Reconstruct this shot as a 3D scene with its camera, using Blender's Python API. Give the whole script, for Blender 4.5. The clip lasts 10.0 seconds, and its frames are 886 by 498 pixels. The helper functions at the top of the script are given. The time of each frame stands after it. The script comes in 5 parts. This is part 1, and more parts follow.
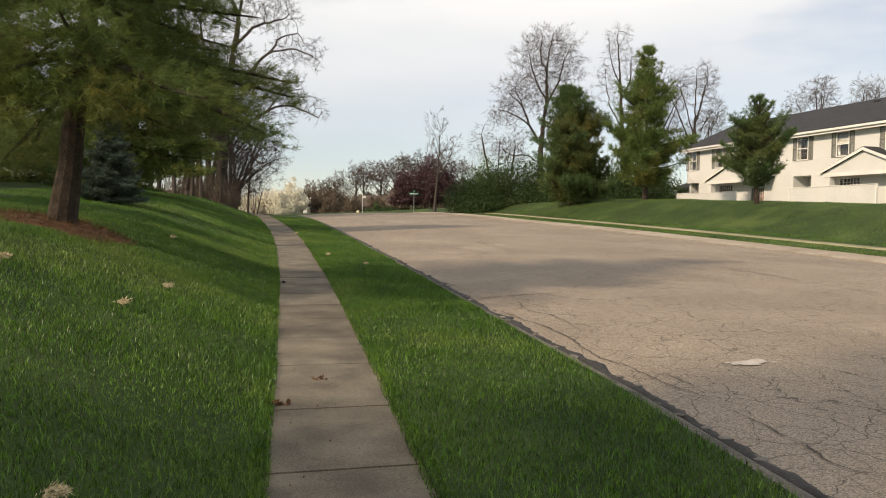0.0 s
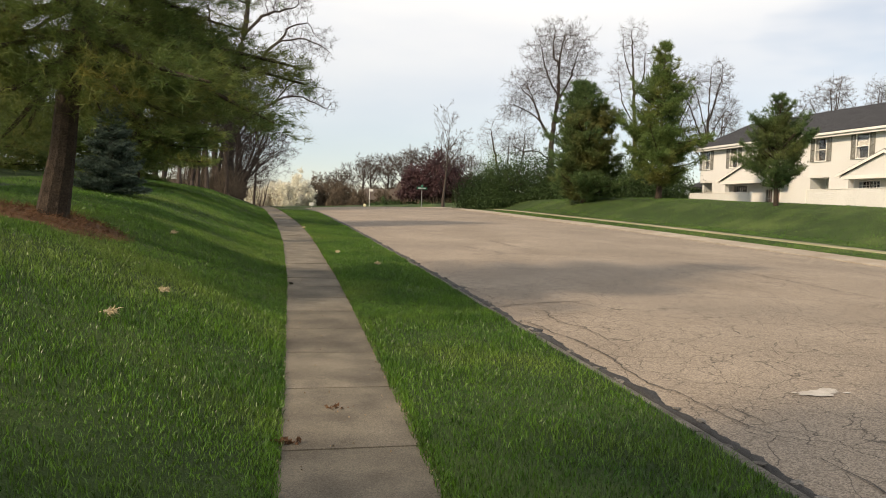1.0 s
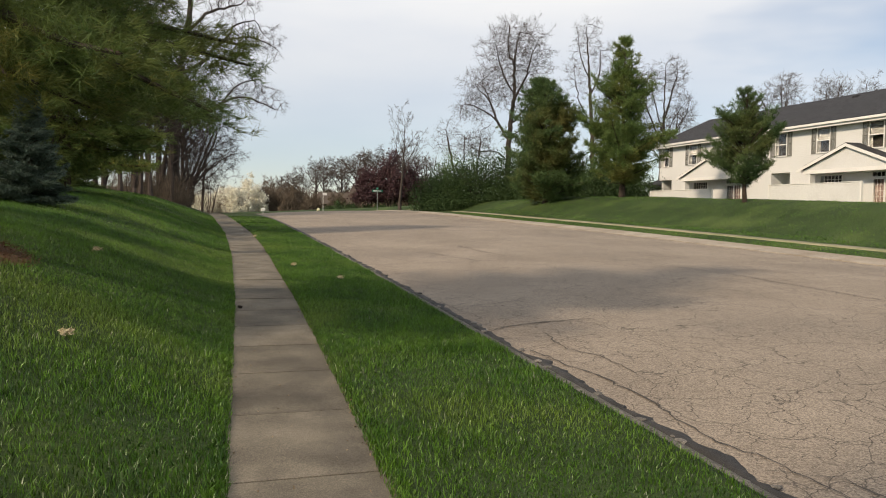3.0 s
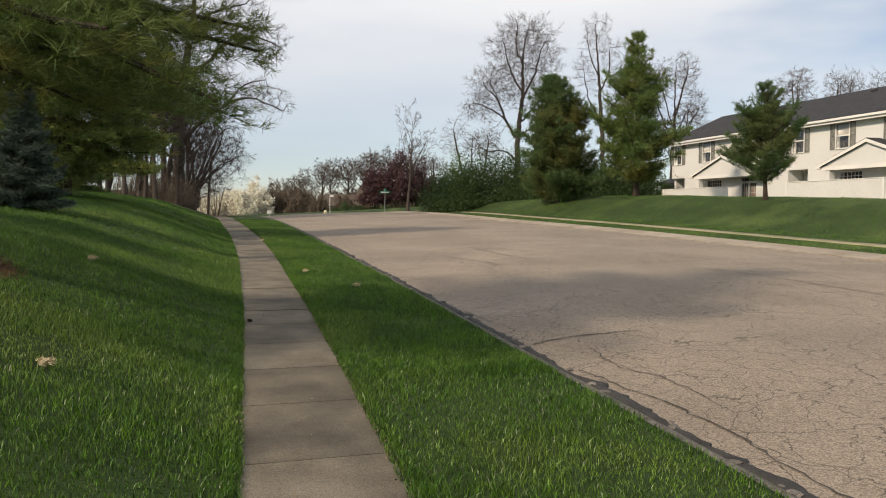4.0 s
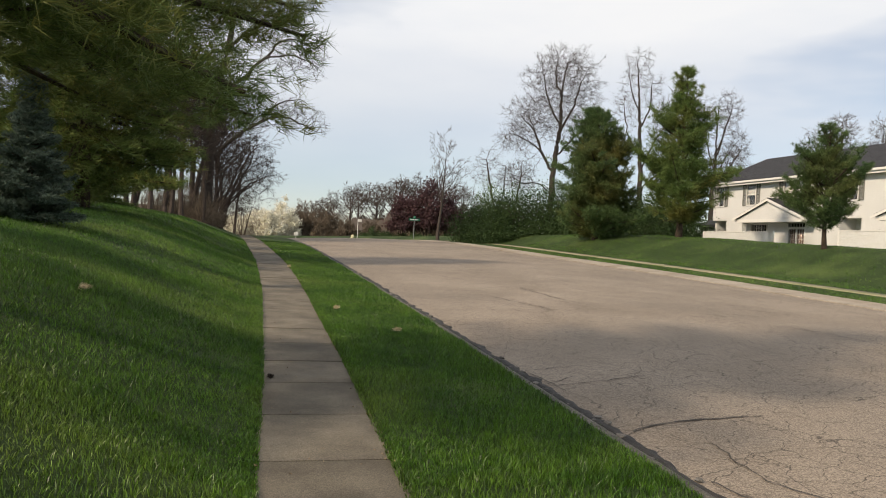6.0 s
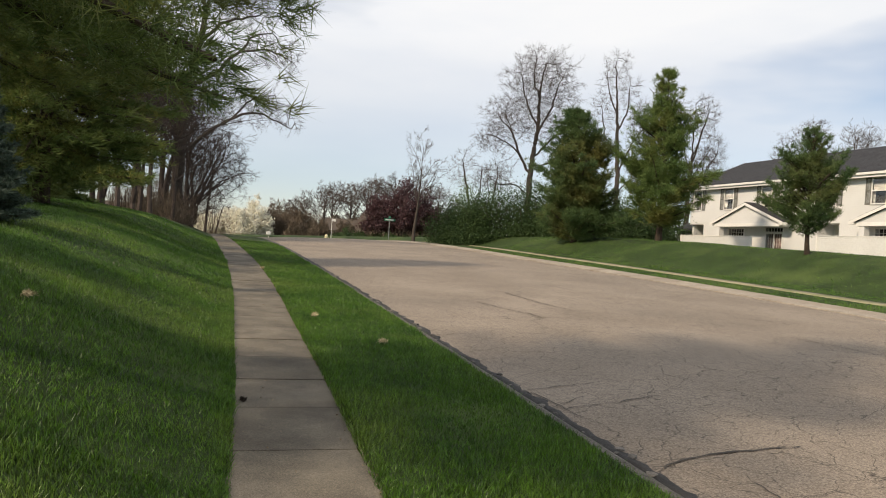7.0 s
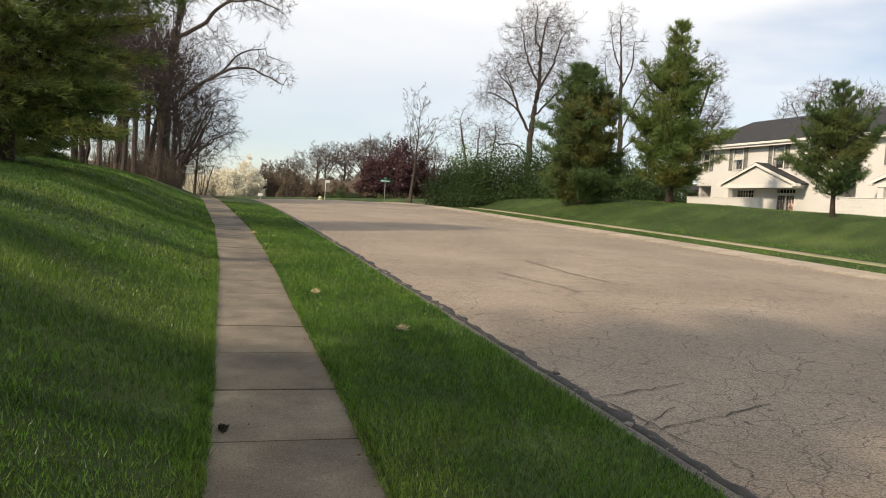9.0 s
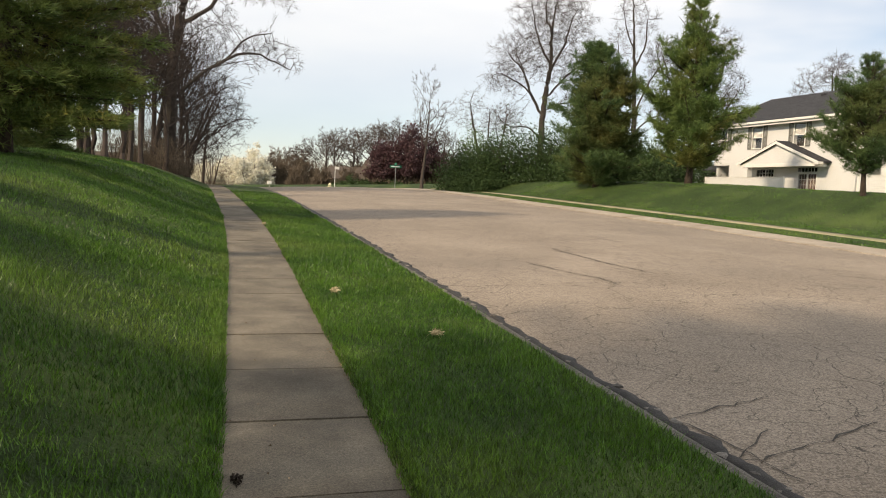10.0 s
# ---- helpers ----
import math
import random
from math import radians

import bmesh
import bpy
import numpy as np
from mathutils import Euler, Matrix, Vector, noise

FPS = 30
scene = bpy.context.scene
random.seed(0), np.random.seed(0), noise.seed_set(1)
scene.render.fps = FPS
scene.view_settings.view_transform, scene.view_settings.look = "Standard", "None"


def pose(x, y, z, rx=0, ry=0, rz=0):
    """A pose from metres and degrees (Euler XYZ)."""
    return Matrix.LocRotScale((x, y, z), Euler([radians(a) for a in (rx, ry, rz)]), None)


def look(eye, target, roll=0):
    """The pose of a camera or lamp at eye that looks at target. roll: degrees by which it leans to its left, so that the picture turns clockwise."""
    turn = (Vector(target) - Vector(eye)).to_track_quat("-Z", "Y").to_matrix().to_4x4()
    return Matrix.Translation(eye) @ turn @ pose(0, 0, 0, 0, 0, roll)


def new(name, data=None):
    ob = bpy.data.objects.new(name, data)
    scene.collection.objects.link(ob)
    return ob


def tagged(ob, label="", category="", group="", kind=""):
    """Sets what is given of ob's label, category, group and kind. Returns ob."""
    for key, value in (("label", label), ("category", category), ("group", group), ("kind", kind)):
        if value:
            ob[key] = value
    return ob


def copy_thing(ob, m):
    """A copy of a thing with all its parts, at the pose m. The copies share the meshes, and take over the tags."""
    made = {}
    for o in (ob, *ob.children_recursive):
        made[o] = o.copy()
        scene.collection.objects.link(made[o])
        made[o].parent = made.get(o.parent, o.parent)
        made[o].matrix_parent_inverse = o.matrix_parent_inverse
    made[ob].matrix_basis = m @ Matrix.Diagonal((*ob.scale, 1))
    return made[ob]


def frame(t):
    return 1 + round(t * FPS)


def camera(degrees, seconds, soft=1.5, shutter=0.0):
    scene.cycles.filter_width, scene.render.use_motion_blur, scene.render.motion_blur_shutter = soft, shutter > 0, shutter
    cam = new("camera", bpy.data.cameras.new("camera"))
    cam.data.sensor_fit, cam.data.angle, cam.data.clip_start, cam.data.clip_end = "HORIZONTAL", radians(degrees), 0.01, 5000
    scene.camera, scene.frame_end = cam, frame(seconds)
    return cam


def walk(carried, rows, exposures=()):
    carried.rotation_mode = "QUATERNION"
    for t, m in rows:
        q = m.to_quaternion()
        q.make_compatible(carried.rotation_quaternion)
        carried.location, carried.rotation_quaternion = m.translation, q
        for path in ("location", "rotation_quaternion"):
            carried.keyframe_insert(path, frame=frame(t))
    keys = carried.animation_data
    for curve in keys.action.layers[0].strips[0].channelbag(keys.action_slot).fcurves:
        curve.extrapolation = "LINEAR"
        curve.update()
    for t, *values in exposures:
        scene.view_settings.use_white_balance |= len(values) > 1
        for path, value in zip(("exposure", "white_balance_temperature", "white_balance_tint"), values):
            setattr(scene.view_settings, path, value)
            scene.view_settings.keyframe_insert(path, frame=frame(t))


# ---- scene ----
cam = camera(59.6, 10.0, soft=1.0)
PATH = [
    (0, (-0.584, 3.001, 1.475), (-0.094, 4.939, 1.389), 0.9),
    (0.5, (-0.581, 3.507, 1.515), (-0.115, 5.449, 1.412), 3.0),
    (1, (-0.592, 3.967, 1.552), (-0.114, 5.907, 1.451), 2.0),
    (1.5, (-0.545, 4.425, 1.566), (-0.041, 6.36, 1.501), 0.1),
    (2, (-0.52, 4.918, 1.559), (0.004, 6.847, 1.516), 3.1),
    (2.5, (-0.481, 5.447, 1.559), (0.179, 7.331, 1.442), 1.8),
    (2.7, (-0.462, 5.609, 1.58), (0.147, 7.511, 1.485), 1.4),
    (4, (-0.436, 6.924, 1.606), (0.141, 8.837, 1.515), 0.3),
    (4.5, (-0.438, 7.394, 1.618), (0.068, 9.327, 1.527), 2.1),
    (5, (-0.414, 7.867, 1.635), (0.206, 9.766, 1.533), 1.4),
    (5.5, (-0.385, 8.362, 1.663), (0.184, 10.278, 1.591), 2.5),
    (6, (-0.371, 8.89, 1.697), (0.146, 10.821, 1.679), 3.2),
    (6.2, (-0.377, 9.055, 1.712), (0.188, 10.974, 1.697), 2.6),
    (7.3, (-0.345, 10.184, 1.721), (0.238, 12.097, 1.704), 3.9),
    (7.5, (-0.338, 10.379, 1.71), (0.271, 12.283, 1.66), 3.2),
    (8, (-0.279, 10.869, 1.716), (0.26, 12.794, 1.636), 2.9),
    (8.5, (-0.242, 11.384, 1.719), (0.278, 13.313, 1.62), 4.4),
    (9, (-0.177, 11.945, 1.697), (0.43, 13.847, 1.588), 3.8),
    (9.5, (-0.154, 12.444, 1.719), (0.366, 14.37, 1.585), 4.3),
    (10, (-0.139, 12.939, 1.722), (0.446, 14.846, 1.572), 2.8),
]
EXPOSURES = [(0, 0.0, 6850, 10), (1, 0.08, 6850, 10), (2, 0.02, 6550, 10), (2.5, -0.06, 6550, 10), (3.8, -0.15, 6500, 10), (5, -0.1, 6500, 10), (6, -0.12, 6500, 10), (7.5, -0.04, 6500, 10), (8.5, 0.04, 6550, 10), (9.5, 0.16, 6800, 10), (10, 0.15, 6800, 10)]
walk(cam, [(t, look(eye, target, roll)) for t, eye, target, roll in PATH], EXPOSURES)

# ---- world, sun, exposure ----
SUN_AZ = radians(-112)       # clockwise from +y
SUN_EL = radians(34)
world = bpy.data.worlds.new("sky")
scene.world = world
world.use_nodes = True
wn, wl = world.node_tree.nodes, world.node_tree.links
wn.clear()
w_out = wn.new("ShaderNodeOutputWorld")
w_bg = wn.new("ShaderNodeBackground")
w_sky = wn.new("ShaderNodeTexSky")
w_sky.sky_type = "NISHITA"
w_sky.sun_disc = False
w_sky.sun_elevation = SUN_EL
w_sky.sun_rotation = SUN_AZ
w_sky.air_density, w_sky.dust_density, w_sky.ozone_density = 1.0, 0.15, 3.0
w_tc = wn.new("ShaderNodeTexCoord")
w_map = wn.new("ShaderNodeMapping")
w_map.inputs["Scale"].default_value = (1.0, 1.0, 3.6)
w_noise = wn.new("ShaderNodeTexNoise")
w_noise.inputs["Scale"].default_value = 1.3
w_noise.inputs["Detail"].default_value = 5
w_noise.inputs["Roughness"].default_value = 0.5
w_cover = wn.new("ShaderNodeValToRGB")
w_cover.color_ramp.elements[0].position, w_cover.color_ramp.elements[1].position = 0.30, 0.52
w_tone = wn.new("ShaderNodeTexNoise")
w_tone.inputs["Scale"].default_value = 2.6
w_tone.inputs["Detail"].default_value = 6
w_tone_ramp = wn.new("ShaderNodeValToRGB")
w_tone_ramp.color_ramp.elements[0].position, w_tone_ramp.color_ramp.elements[1].position = 0.36, 0.62
w_tone_ramp.color_ramp.elements[0].color = (8.2, 8.45, 8.9, 1)
w_tone_ramp.color_ramp.elements[1].color = (9.3, 9.3, 9.35, 1)
w_mix = wn.new("ShaderNodeMixRGB")
w_bg.inputs["Strength"].default_value = 0.108
wl.new(w_tc.outputs["Generated"], w_map.inputs["Vector"])
wl.new(w_map.outputs["Vector"], w_noise.inputs["Vector"])
wl.new(w_map.outputs["Vector"], w_tone.inputs["Vector"])
wl.new(w_noise.outputs["Fac"], w_cover.inputs["Fac"])
wl.new(w_tone.outputs["Fac"], w_tone_ramp.inputs["Fac"])
w_sep = wn.new("ShaderNodeSeparateXYZ")
w_thin = wn.new("ShaderNodeMapRange")
w_thin.inputs["From Min"].default_value, w_thin.inputs["From Max"].default_value = 0.03, 0.26
w_thin.inputs["To Min"].default_value, w_thin.inputs["To Max"].default_value = 0.30, 1.0
w_fac = wn.new("ShaderNodeMath")
w_fac.operation = "MULTIPLY"
wl.new(w_tc.outputs["Generated"], w_sep.inputs[0])
wl.new(w_sep.outputs["Z"], w_thin.inputs["Value"])
wl.new(w_cover.outputs["Color"], w_fac.inputs[0])
wl.new(w_thin.outputs["Result"], w_fac.inputs[1])
wl.new(w_fac.outputs[0], w_mix.inputs["Fac"])
wl.new(w_sky.outputs["Color"], w_mix.inputs["Color1"])
wl.new(w_tone_ramp.outputs["Color"], w_mix.inputs["Color2"])
wl.new(w_mix.outputs["Color"], w_bg.inputs["Color"])
wl.new(w_bg.outputs["Background"], w_out.inputs["Surface"])

sun_data = bpy.data.lights.new("sun", "SUN")
sun_data.energy = 4.2
sun_data.angle = radians(3.5)
sun_data.color = (1.0, 0.83, 0.62)
sun = new("sun", sun_data)
SUN_DIR = Vector((math.sin(SUN_AZ) * math.cos(SUN_EL), math.cos(SUN_AZ) * math.cos(SUN_EL), math.sin(SUN_EL)))
sun.matrix_world = look(SUN_DIR * 80, (0, 0, 0))


# ---- materials ----
def mat(name, dark, light, scale=3.0, fine=40.0, rough=0.9, bump=0.3, dist=0.01, stain=None, stain_scale=0.6, metal=0.0, piece=0.0, island=0.0, thin=0.0, spec=0.3):
    """Two scales of noise between dark and light, a stain colour at a larger scale, and a fine bump."""
    m = bpy.data.materials.new(name)
    m.use_nodes = True
    n, l = m.node_tree.nodes, m.node_tree.links
    bsdf = n["Principled BSDF"]
    geo = n.new("ShaderNodeNewGeometry")
    a = n.new("ShaderNodeTexNoise")
    a.inputs["Scale"].default_value, a.inputs["Detail"].default_value = scale, 6
    b = n.new("ShaderNodeTexNoise")
    b.inputs["Scale"].default_value, b.inputs["Detail"].default_value = fine, 4
    for tex in (a, b):
        l.new(geo.outputs["Position"], tex.inputs["Vector"])
    add = n.new("ShaderNodeMath")
    add.operation = "MULTIPLY_ADD"
    add.inputs[1].default_value = 0.5
    half = n.new("ShaderNodeMath")
    half.operation = "MULTIPLY"
    half.inputs[1].default_value = 0.5
    l.new(b.outputs["Fac"], half.inputs[0])
    l.new(a.outputs["Fac"], add.inputs[0])
    l.new(half.outputs[0], add.inputs[2])
    ramp = n.new("ShaderNodeValToRGB")
    ramp.color_ramp.elements[0].position, ramp.color_ramp.elements[1].position = 0.36, 0.64
    ramp.color_ramp.elements[0].color, ramp.color_ramp.elements[1].color = (*dark, 1), (*light, 1)
    l.new(add.outputs[0], ramp.inputs["Fac"])
    col = ramp.outputs["Color"]
    if stain:
        c = n.new("ShaderNodeTexNoise")
        c.inputs["Scale"].default_value, c.inputs["Detail"].default_value = stain_scale, 5
        l.new(geo.outputs["Position"], c.inputs["Vector"])
        r2 = n.new("ShaderNodeValToRGB")
        r2.color_ramp.elements[0].position, r2.color_ramp.elements[1].position = 0.5, 0.72
        l.new(c.outputs["Fac"], r2.inputs["Fac"])
        mx = n.new("ShaderNodeMixRGB")
        mx.inputs["Color2"].default_value = (*stain, 1)
        l.new(r2.outputs["Color"], mx.inputs["Fac"])
        l.new(col, mx.inputs["Color1"])
        col = mx.outputs["Color"]
    if piece or island:
        hsv = n.new("ShaderNodeHueSaturation")
        rng = n.new("ShaderNodeMapRange")
        amount = piece or island
        rng.inputs["To Min"].default_value, rng.inputs["To Max"].default_value = 1 - amount, 1 + amount
        if piece:
            info = n.new("ShaderNodeObjectInfo")
            l.new(info.outputs["Random"], rng.inputs["Value"])
        else:
            l.new(geo.outputs["Random Per Island"], rng.inputs["Value"])
        l.new(rng.outputs["Result"], hsv.inputs["Value"])
        l.new(col, hsv.inputs["Color"])
        col = hsv.outputs["Color"]
    l.new(col, bsdf.inputs["Base Color"])
    bsdf.inputs["Roughness"].default_value = rough
    bsdf.inputs["Metallic"].default_value = metal
    bsdf.inputs["Specular IOR Level"].default_value = spec
    if bump:
        bp = n.new("ShaderNodeBump")
        bp.inputs["Strength"].default_value, bp.inputs["Distance"].default_value = bump, dist
        l.new(b.outputs["Fac"], bp.inputs["Height"])
        l.new(bp.outputs["Normal"], bsdf.inputs["Normal"])
    if thin:
        tr = n.new("ShaderNodeBsdfTranslucent")
        l.new(col, tr.inputs["Color"])
        mixs = n.new("ShaderNodeMixShader")
        mixs.inputs["Fac"].default_value = thin
        l.new(bsdf.outputs["BSDF"], mixs.inputs[1])
        l.new(tr.outputs["BSDF"], mixs.inputs[2])
        l.new(mixs.outputs["Shader"], n["Material Output"].inputs["Surface"])
    return m


# soil and grass tone, darkened to paint in the shade between blades
M_LAWN = mat("lawn_soil_grass_shade", (0.018, 0.034, 0.007), (0.044, 0.074, 0.015), 0.9, 60, 0.95, 0.8, 0.03, (0.078, 0.112, 0.027), 0.35)
M_BLADE = mat("grass_blades", (0.033, 0.090, 0.0075), (0.103, 0.205, 0.019), 0.8, 7, 0.40, 0, island=0.7, thin=0.30, stain=(0.145, 0.215, 0.036), stain_scale=0.5, spec=0.5)
M_STRAW = mat("dry_grass", (0.42, 0.33, 0.19), (0.66, 0.56, 0.38), 9, 60, 0.9, 0, island=0.3)
M_WALK = mat("walk_concrete", (0.088, 0.075, 0.057), (0.205, 0.176, 0.134), 2.2, 120, 0.92, 0.8, 0.006, (0.072, 0.062, 0.049), 1.3, piece=0.12)
M_GAP = mat("joint_dirt", (0.03, 0.026, 0.02), (0.07, 0.06, 0.045), 8, 90, 0.95, 0.4)
M_KERB = mat("kerb_concrete", (0.25, 0.21, 0.165), (0.41, 0.355, 0.285), 1.8, 90, 0.9, 0.5, 0.006, (0.22, 0.17, 0.12), 0.9, piece=0.08)
M_KERB_OLD = mat("old_kerb_concrete", (0.075, 0.068, 0.058), (0.17, 0.153, 0.13), 3.0, 90, 0.92, 0.6, 0.008, (0.06, 0.055, 0.05), 1.4, piece=0.12)
M_TAR = mat("tar_edge", (0.018, 0.017, 0.017), (0.055, 0.050, 0.046), 5, 120, 0.75, 0.7, 0.008)
M_FARWALK = mat("overgrown_walk", (0.23, 0.20, 0.125), (0.36, 0.32, 0.21), 1.5, 40, 0.92, 0.4, 0.006, (0.14, 0.16, 0.06), 0.8)
M_SEAL = mat("crack_fill", (0.035, 0.030, 0.026), (0.085, 0.072, 0.058), 7, 120, 0.8, 0.3, 0.004)
M_PATCH = mat("pale_patch", (0.36, 0.32, 0.275), (0.58, 0.53, 0.47), 6, 120, 0.9, 0.6, 0.004)
M_STONE = mat("rubble", (0.07, 0.065, 0.06), (0.22, 0.20, 0.175), 6, 90, 0.9, 0.4, piece=0.3)
M_BARK = mat("pine_bark", (0.020, 0.015, 0.011), (0.075, 0.055, 0.040), 7, 45, 0.95, 1.0, 0.03)
M_BARK_GREY = mat("grey_bark", (0.036, 0.029, 0.025), (0.088, 0.073, 0.061), 4, 40, 0.95, 0.8, 0.02)
M_TWIG = mat("bare_twigs", (0.060, 0.047, 0.039), (0.120, 0.096, 0.080), 2, 20, 0.95, 0)
M_TWIG_DARK = mat("dark_twigs", (0.040, 0.030, 0.026), (0.088, 0.068, 0.058), 2, 20, 0.95, 0)
M_NEEDLE = mat("pine_needles", (0.060, 0.104, 0.027), (0.148, 0.188, 0.046), 1.1, 6, 0.6, 0, island=0.4, thin=0.34, stain=(0.20, 0.185, 0.042), stain_scale=0.9)
M_NEEDLE_FAR = mat("conifer_needles", (0.066, 0.118, 0.030), (0.165, 0.220, 0.058), 0.9, 5, 0.6, 0, island=0.4, thin=0.3, stain=(0.21, 0.195, 0.05), stain_scale=0.42)
M_NEEDLE_DARK = mat("dark_conifer_needles", (0.048, 0.095, 0.032), (0.120, 0.175, 0.057), 0.9, 5, 0.6, 0, island=0.4, thin=0.3, stain=(0.16, 0.155, 0.045), stain_scale=0.35)
M_SPRUCE = mat("blue_spruce_needles", (0.036, 0.060, 0.043), (0.105, 0.145, 0.112), 2.2, 9, 0.6, 0, island=0.35, thin=0.1)
M_HEDGE = mat("hedge_leaves", (0.022, 0.046, 0.013), (0.058, 0.098, 0.026), 0.9, 5, 0.7, 0, island=0.16, thin=0.12)
M_LIGHTLEAF = mat("young_leaves", (0.060, 0.110, 0.025), (0.15, 0.21, 0.06), 0.9, 5, 0.55, 0, island=0.35, thin=0.3)
M_PURPLE = mat("purple_leaves", (0.050, 0.024, 0.028), (0.11, 0.055, 0.058), 1.0, 5, 0.55, 0, island=0.4, thin=0.2)
M_BLOSSOM = mat("white_blossom", (0.66, 0.63, 0.52), (0.85, 0.82, 0.70), 0.9, 5, 0.7, 0, island=0.2, thin=0.3)
M_MULCH = mat("pine_straw", (0.060, 0.030, 0.016), (0.17, 0.090, 0.045), 6, 70, 0.95, 0.8, 0.02)
M_WHITE = mat("white_trim", (0.68, 0.66, 0.62), (0.80, 0.78, 0.74), 0.7, 25, 0.6, 0.1)
M_SHUTTER = mat("grey_green_shutter", (0.17, 0.165, 0.145), (0.23, 0.225, 0.20), 1.5, 40, 0.7, 0.2)
M_ROOF = mat("dark_shingles", (0.020, 0.020, 0.023), (0.048, 0.048, 0.052), 2.5, 30, 0.95, 0.8, 0.02)
M_DARK = mat("dark_interior", (0.020, 0.018, 0.017), (0.045, 0.040, 0.036), 1.2, 8, 0.9, 0)
M_CURTAIN = mat("curtain", (0.20, 0.13, 0.11), (0.33, 0.24, 0.20), 3, 18, 0.9, 0.2)
M_BLIND = mat("pale_blind", (0.34, 0.33, 0.30), (0.44, 0.43, 0.40), 2, 30, 0.8, 0.1)
M_BRICK = mat("far_brick", (0.20, 0.075, 0.045), (0.34, 0.14, 0.085), 2.0, 25, 0.9, 0.4, 0.01)
M_TAN = mat("tan_wall", (0.33, 0.25, 0.18), (0.46, 0.37, 0.28), 1.5, 20, 0.9, 0.3)
M_FARROOF = mat("brown_roof", (0.07, 0.055, 0.045), (0.13, 0.105, 0.085), 2.0, 20, 0.95, 0.5)
M_HYDRANT = mat("hydrant_paint", (0.62, 0.55, 0.33), (0.74, 0.68, 0.46), 4, 40, 0.5, 0.1)
M_POST = mat("galvanised_steel", (0.20, 0.21, 0.20), (0.34, 0.35, 0.34), 5, 50, 0.5, 0.1, metal=0.6)
M_SIGN = mat("green_sign", (0.010, 0.11, 0.065), (0.018, 0.15, 0.09), 3, 30, 0.5, 0)
M_SIGNBAR = mat("sign_lettering", (0.6, 0.62, 0.6), (0.7, 0.72, 0.7), 3, 30, 0.5, 0)
M_METALBOX = mat("dark_metal_unit", (0.03, 0.03, 0.032), (0.07, 0.07, 0.072), 3, 40, 0.6, 0.2)
M_DEBRIS = mat("dark_leaf_litter", (0.018, 0.013, 0.010), (0.060, 0.045, 0.032), 12, 90, 0.95, 0.5)

M_CRUMB = mat("leaf_crumbs", (0.10, 0.065, 0.035), (0.36, 0.27, 0.17), 9, 60, 0.9, 0, island=0.5)

M_GLASS = bpy.data.materials.new("window_glass")
M_GLASS.use_nodes = True
M_GLASS.node_tree.nodes["Principled BSDF"].inputs["Roughness"].default_value = 0.03
M_GLASS.node_tree.nodes["Principled BSDF"].inputs["Transmission Weight"].default_value = 1.0
M_GLASS.node_tree.nodes["Principled BSDF"].inputs["IOR"].default_value = 1.45


def siding():
    """White lap siding: boards 0.11 m high with a shadow line at each lap."""
    m = mat("white_lap_siding", (0.62, 0.61, 0.585), (0.72, 0.71, 0.685), 0.5, 12, 0.65, 0)
    n, l = m.node_tree.nodes, m.node_tree.links
    geo = n.new("ShaderNodeNewGeometry")
    sep = n.new("ShaderNodeSeparateXYZ")
    l.new(geo.outputs["Position"], sep.inputs[0])
    mul = n.new("ShaderNodeMath")
    mul.operation = "MULTIPLY"
    mul.inputs[1].default_value = 1 / 0.115
    l.new(sep.outputs["Z"], mul.inputs[0])
    fr = n.new("ShaderNodeMath")
    fr.operation = "FRACT"
    l.new(mul.outputs[0], fr.inputs[0])
    bp = n.new("ShaderNodeBump")
    bp.inputs["Strength"].default_value, bp.inputs["Distance"].default_value = 0.35, 0.012
    lap = n.new("ShaderNodeMapRange")
    lap.inputs["From Max"].default_value = 0.2
    l.new(fr.outputs[0], lap.inputs["Value"])
    l.new(lap.outputs["Result"], bp.inputs["Height"])
    l.new(bp.outputs["Normal"], n["Principled BSDF"].inputs["Normal"])
    return m


M_SIDING = siding()


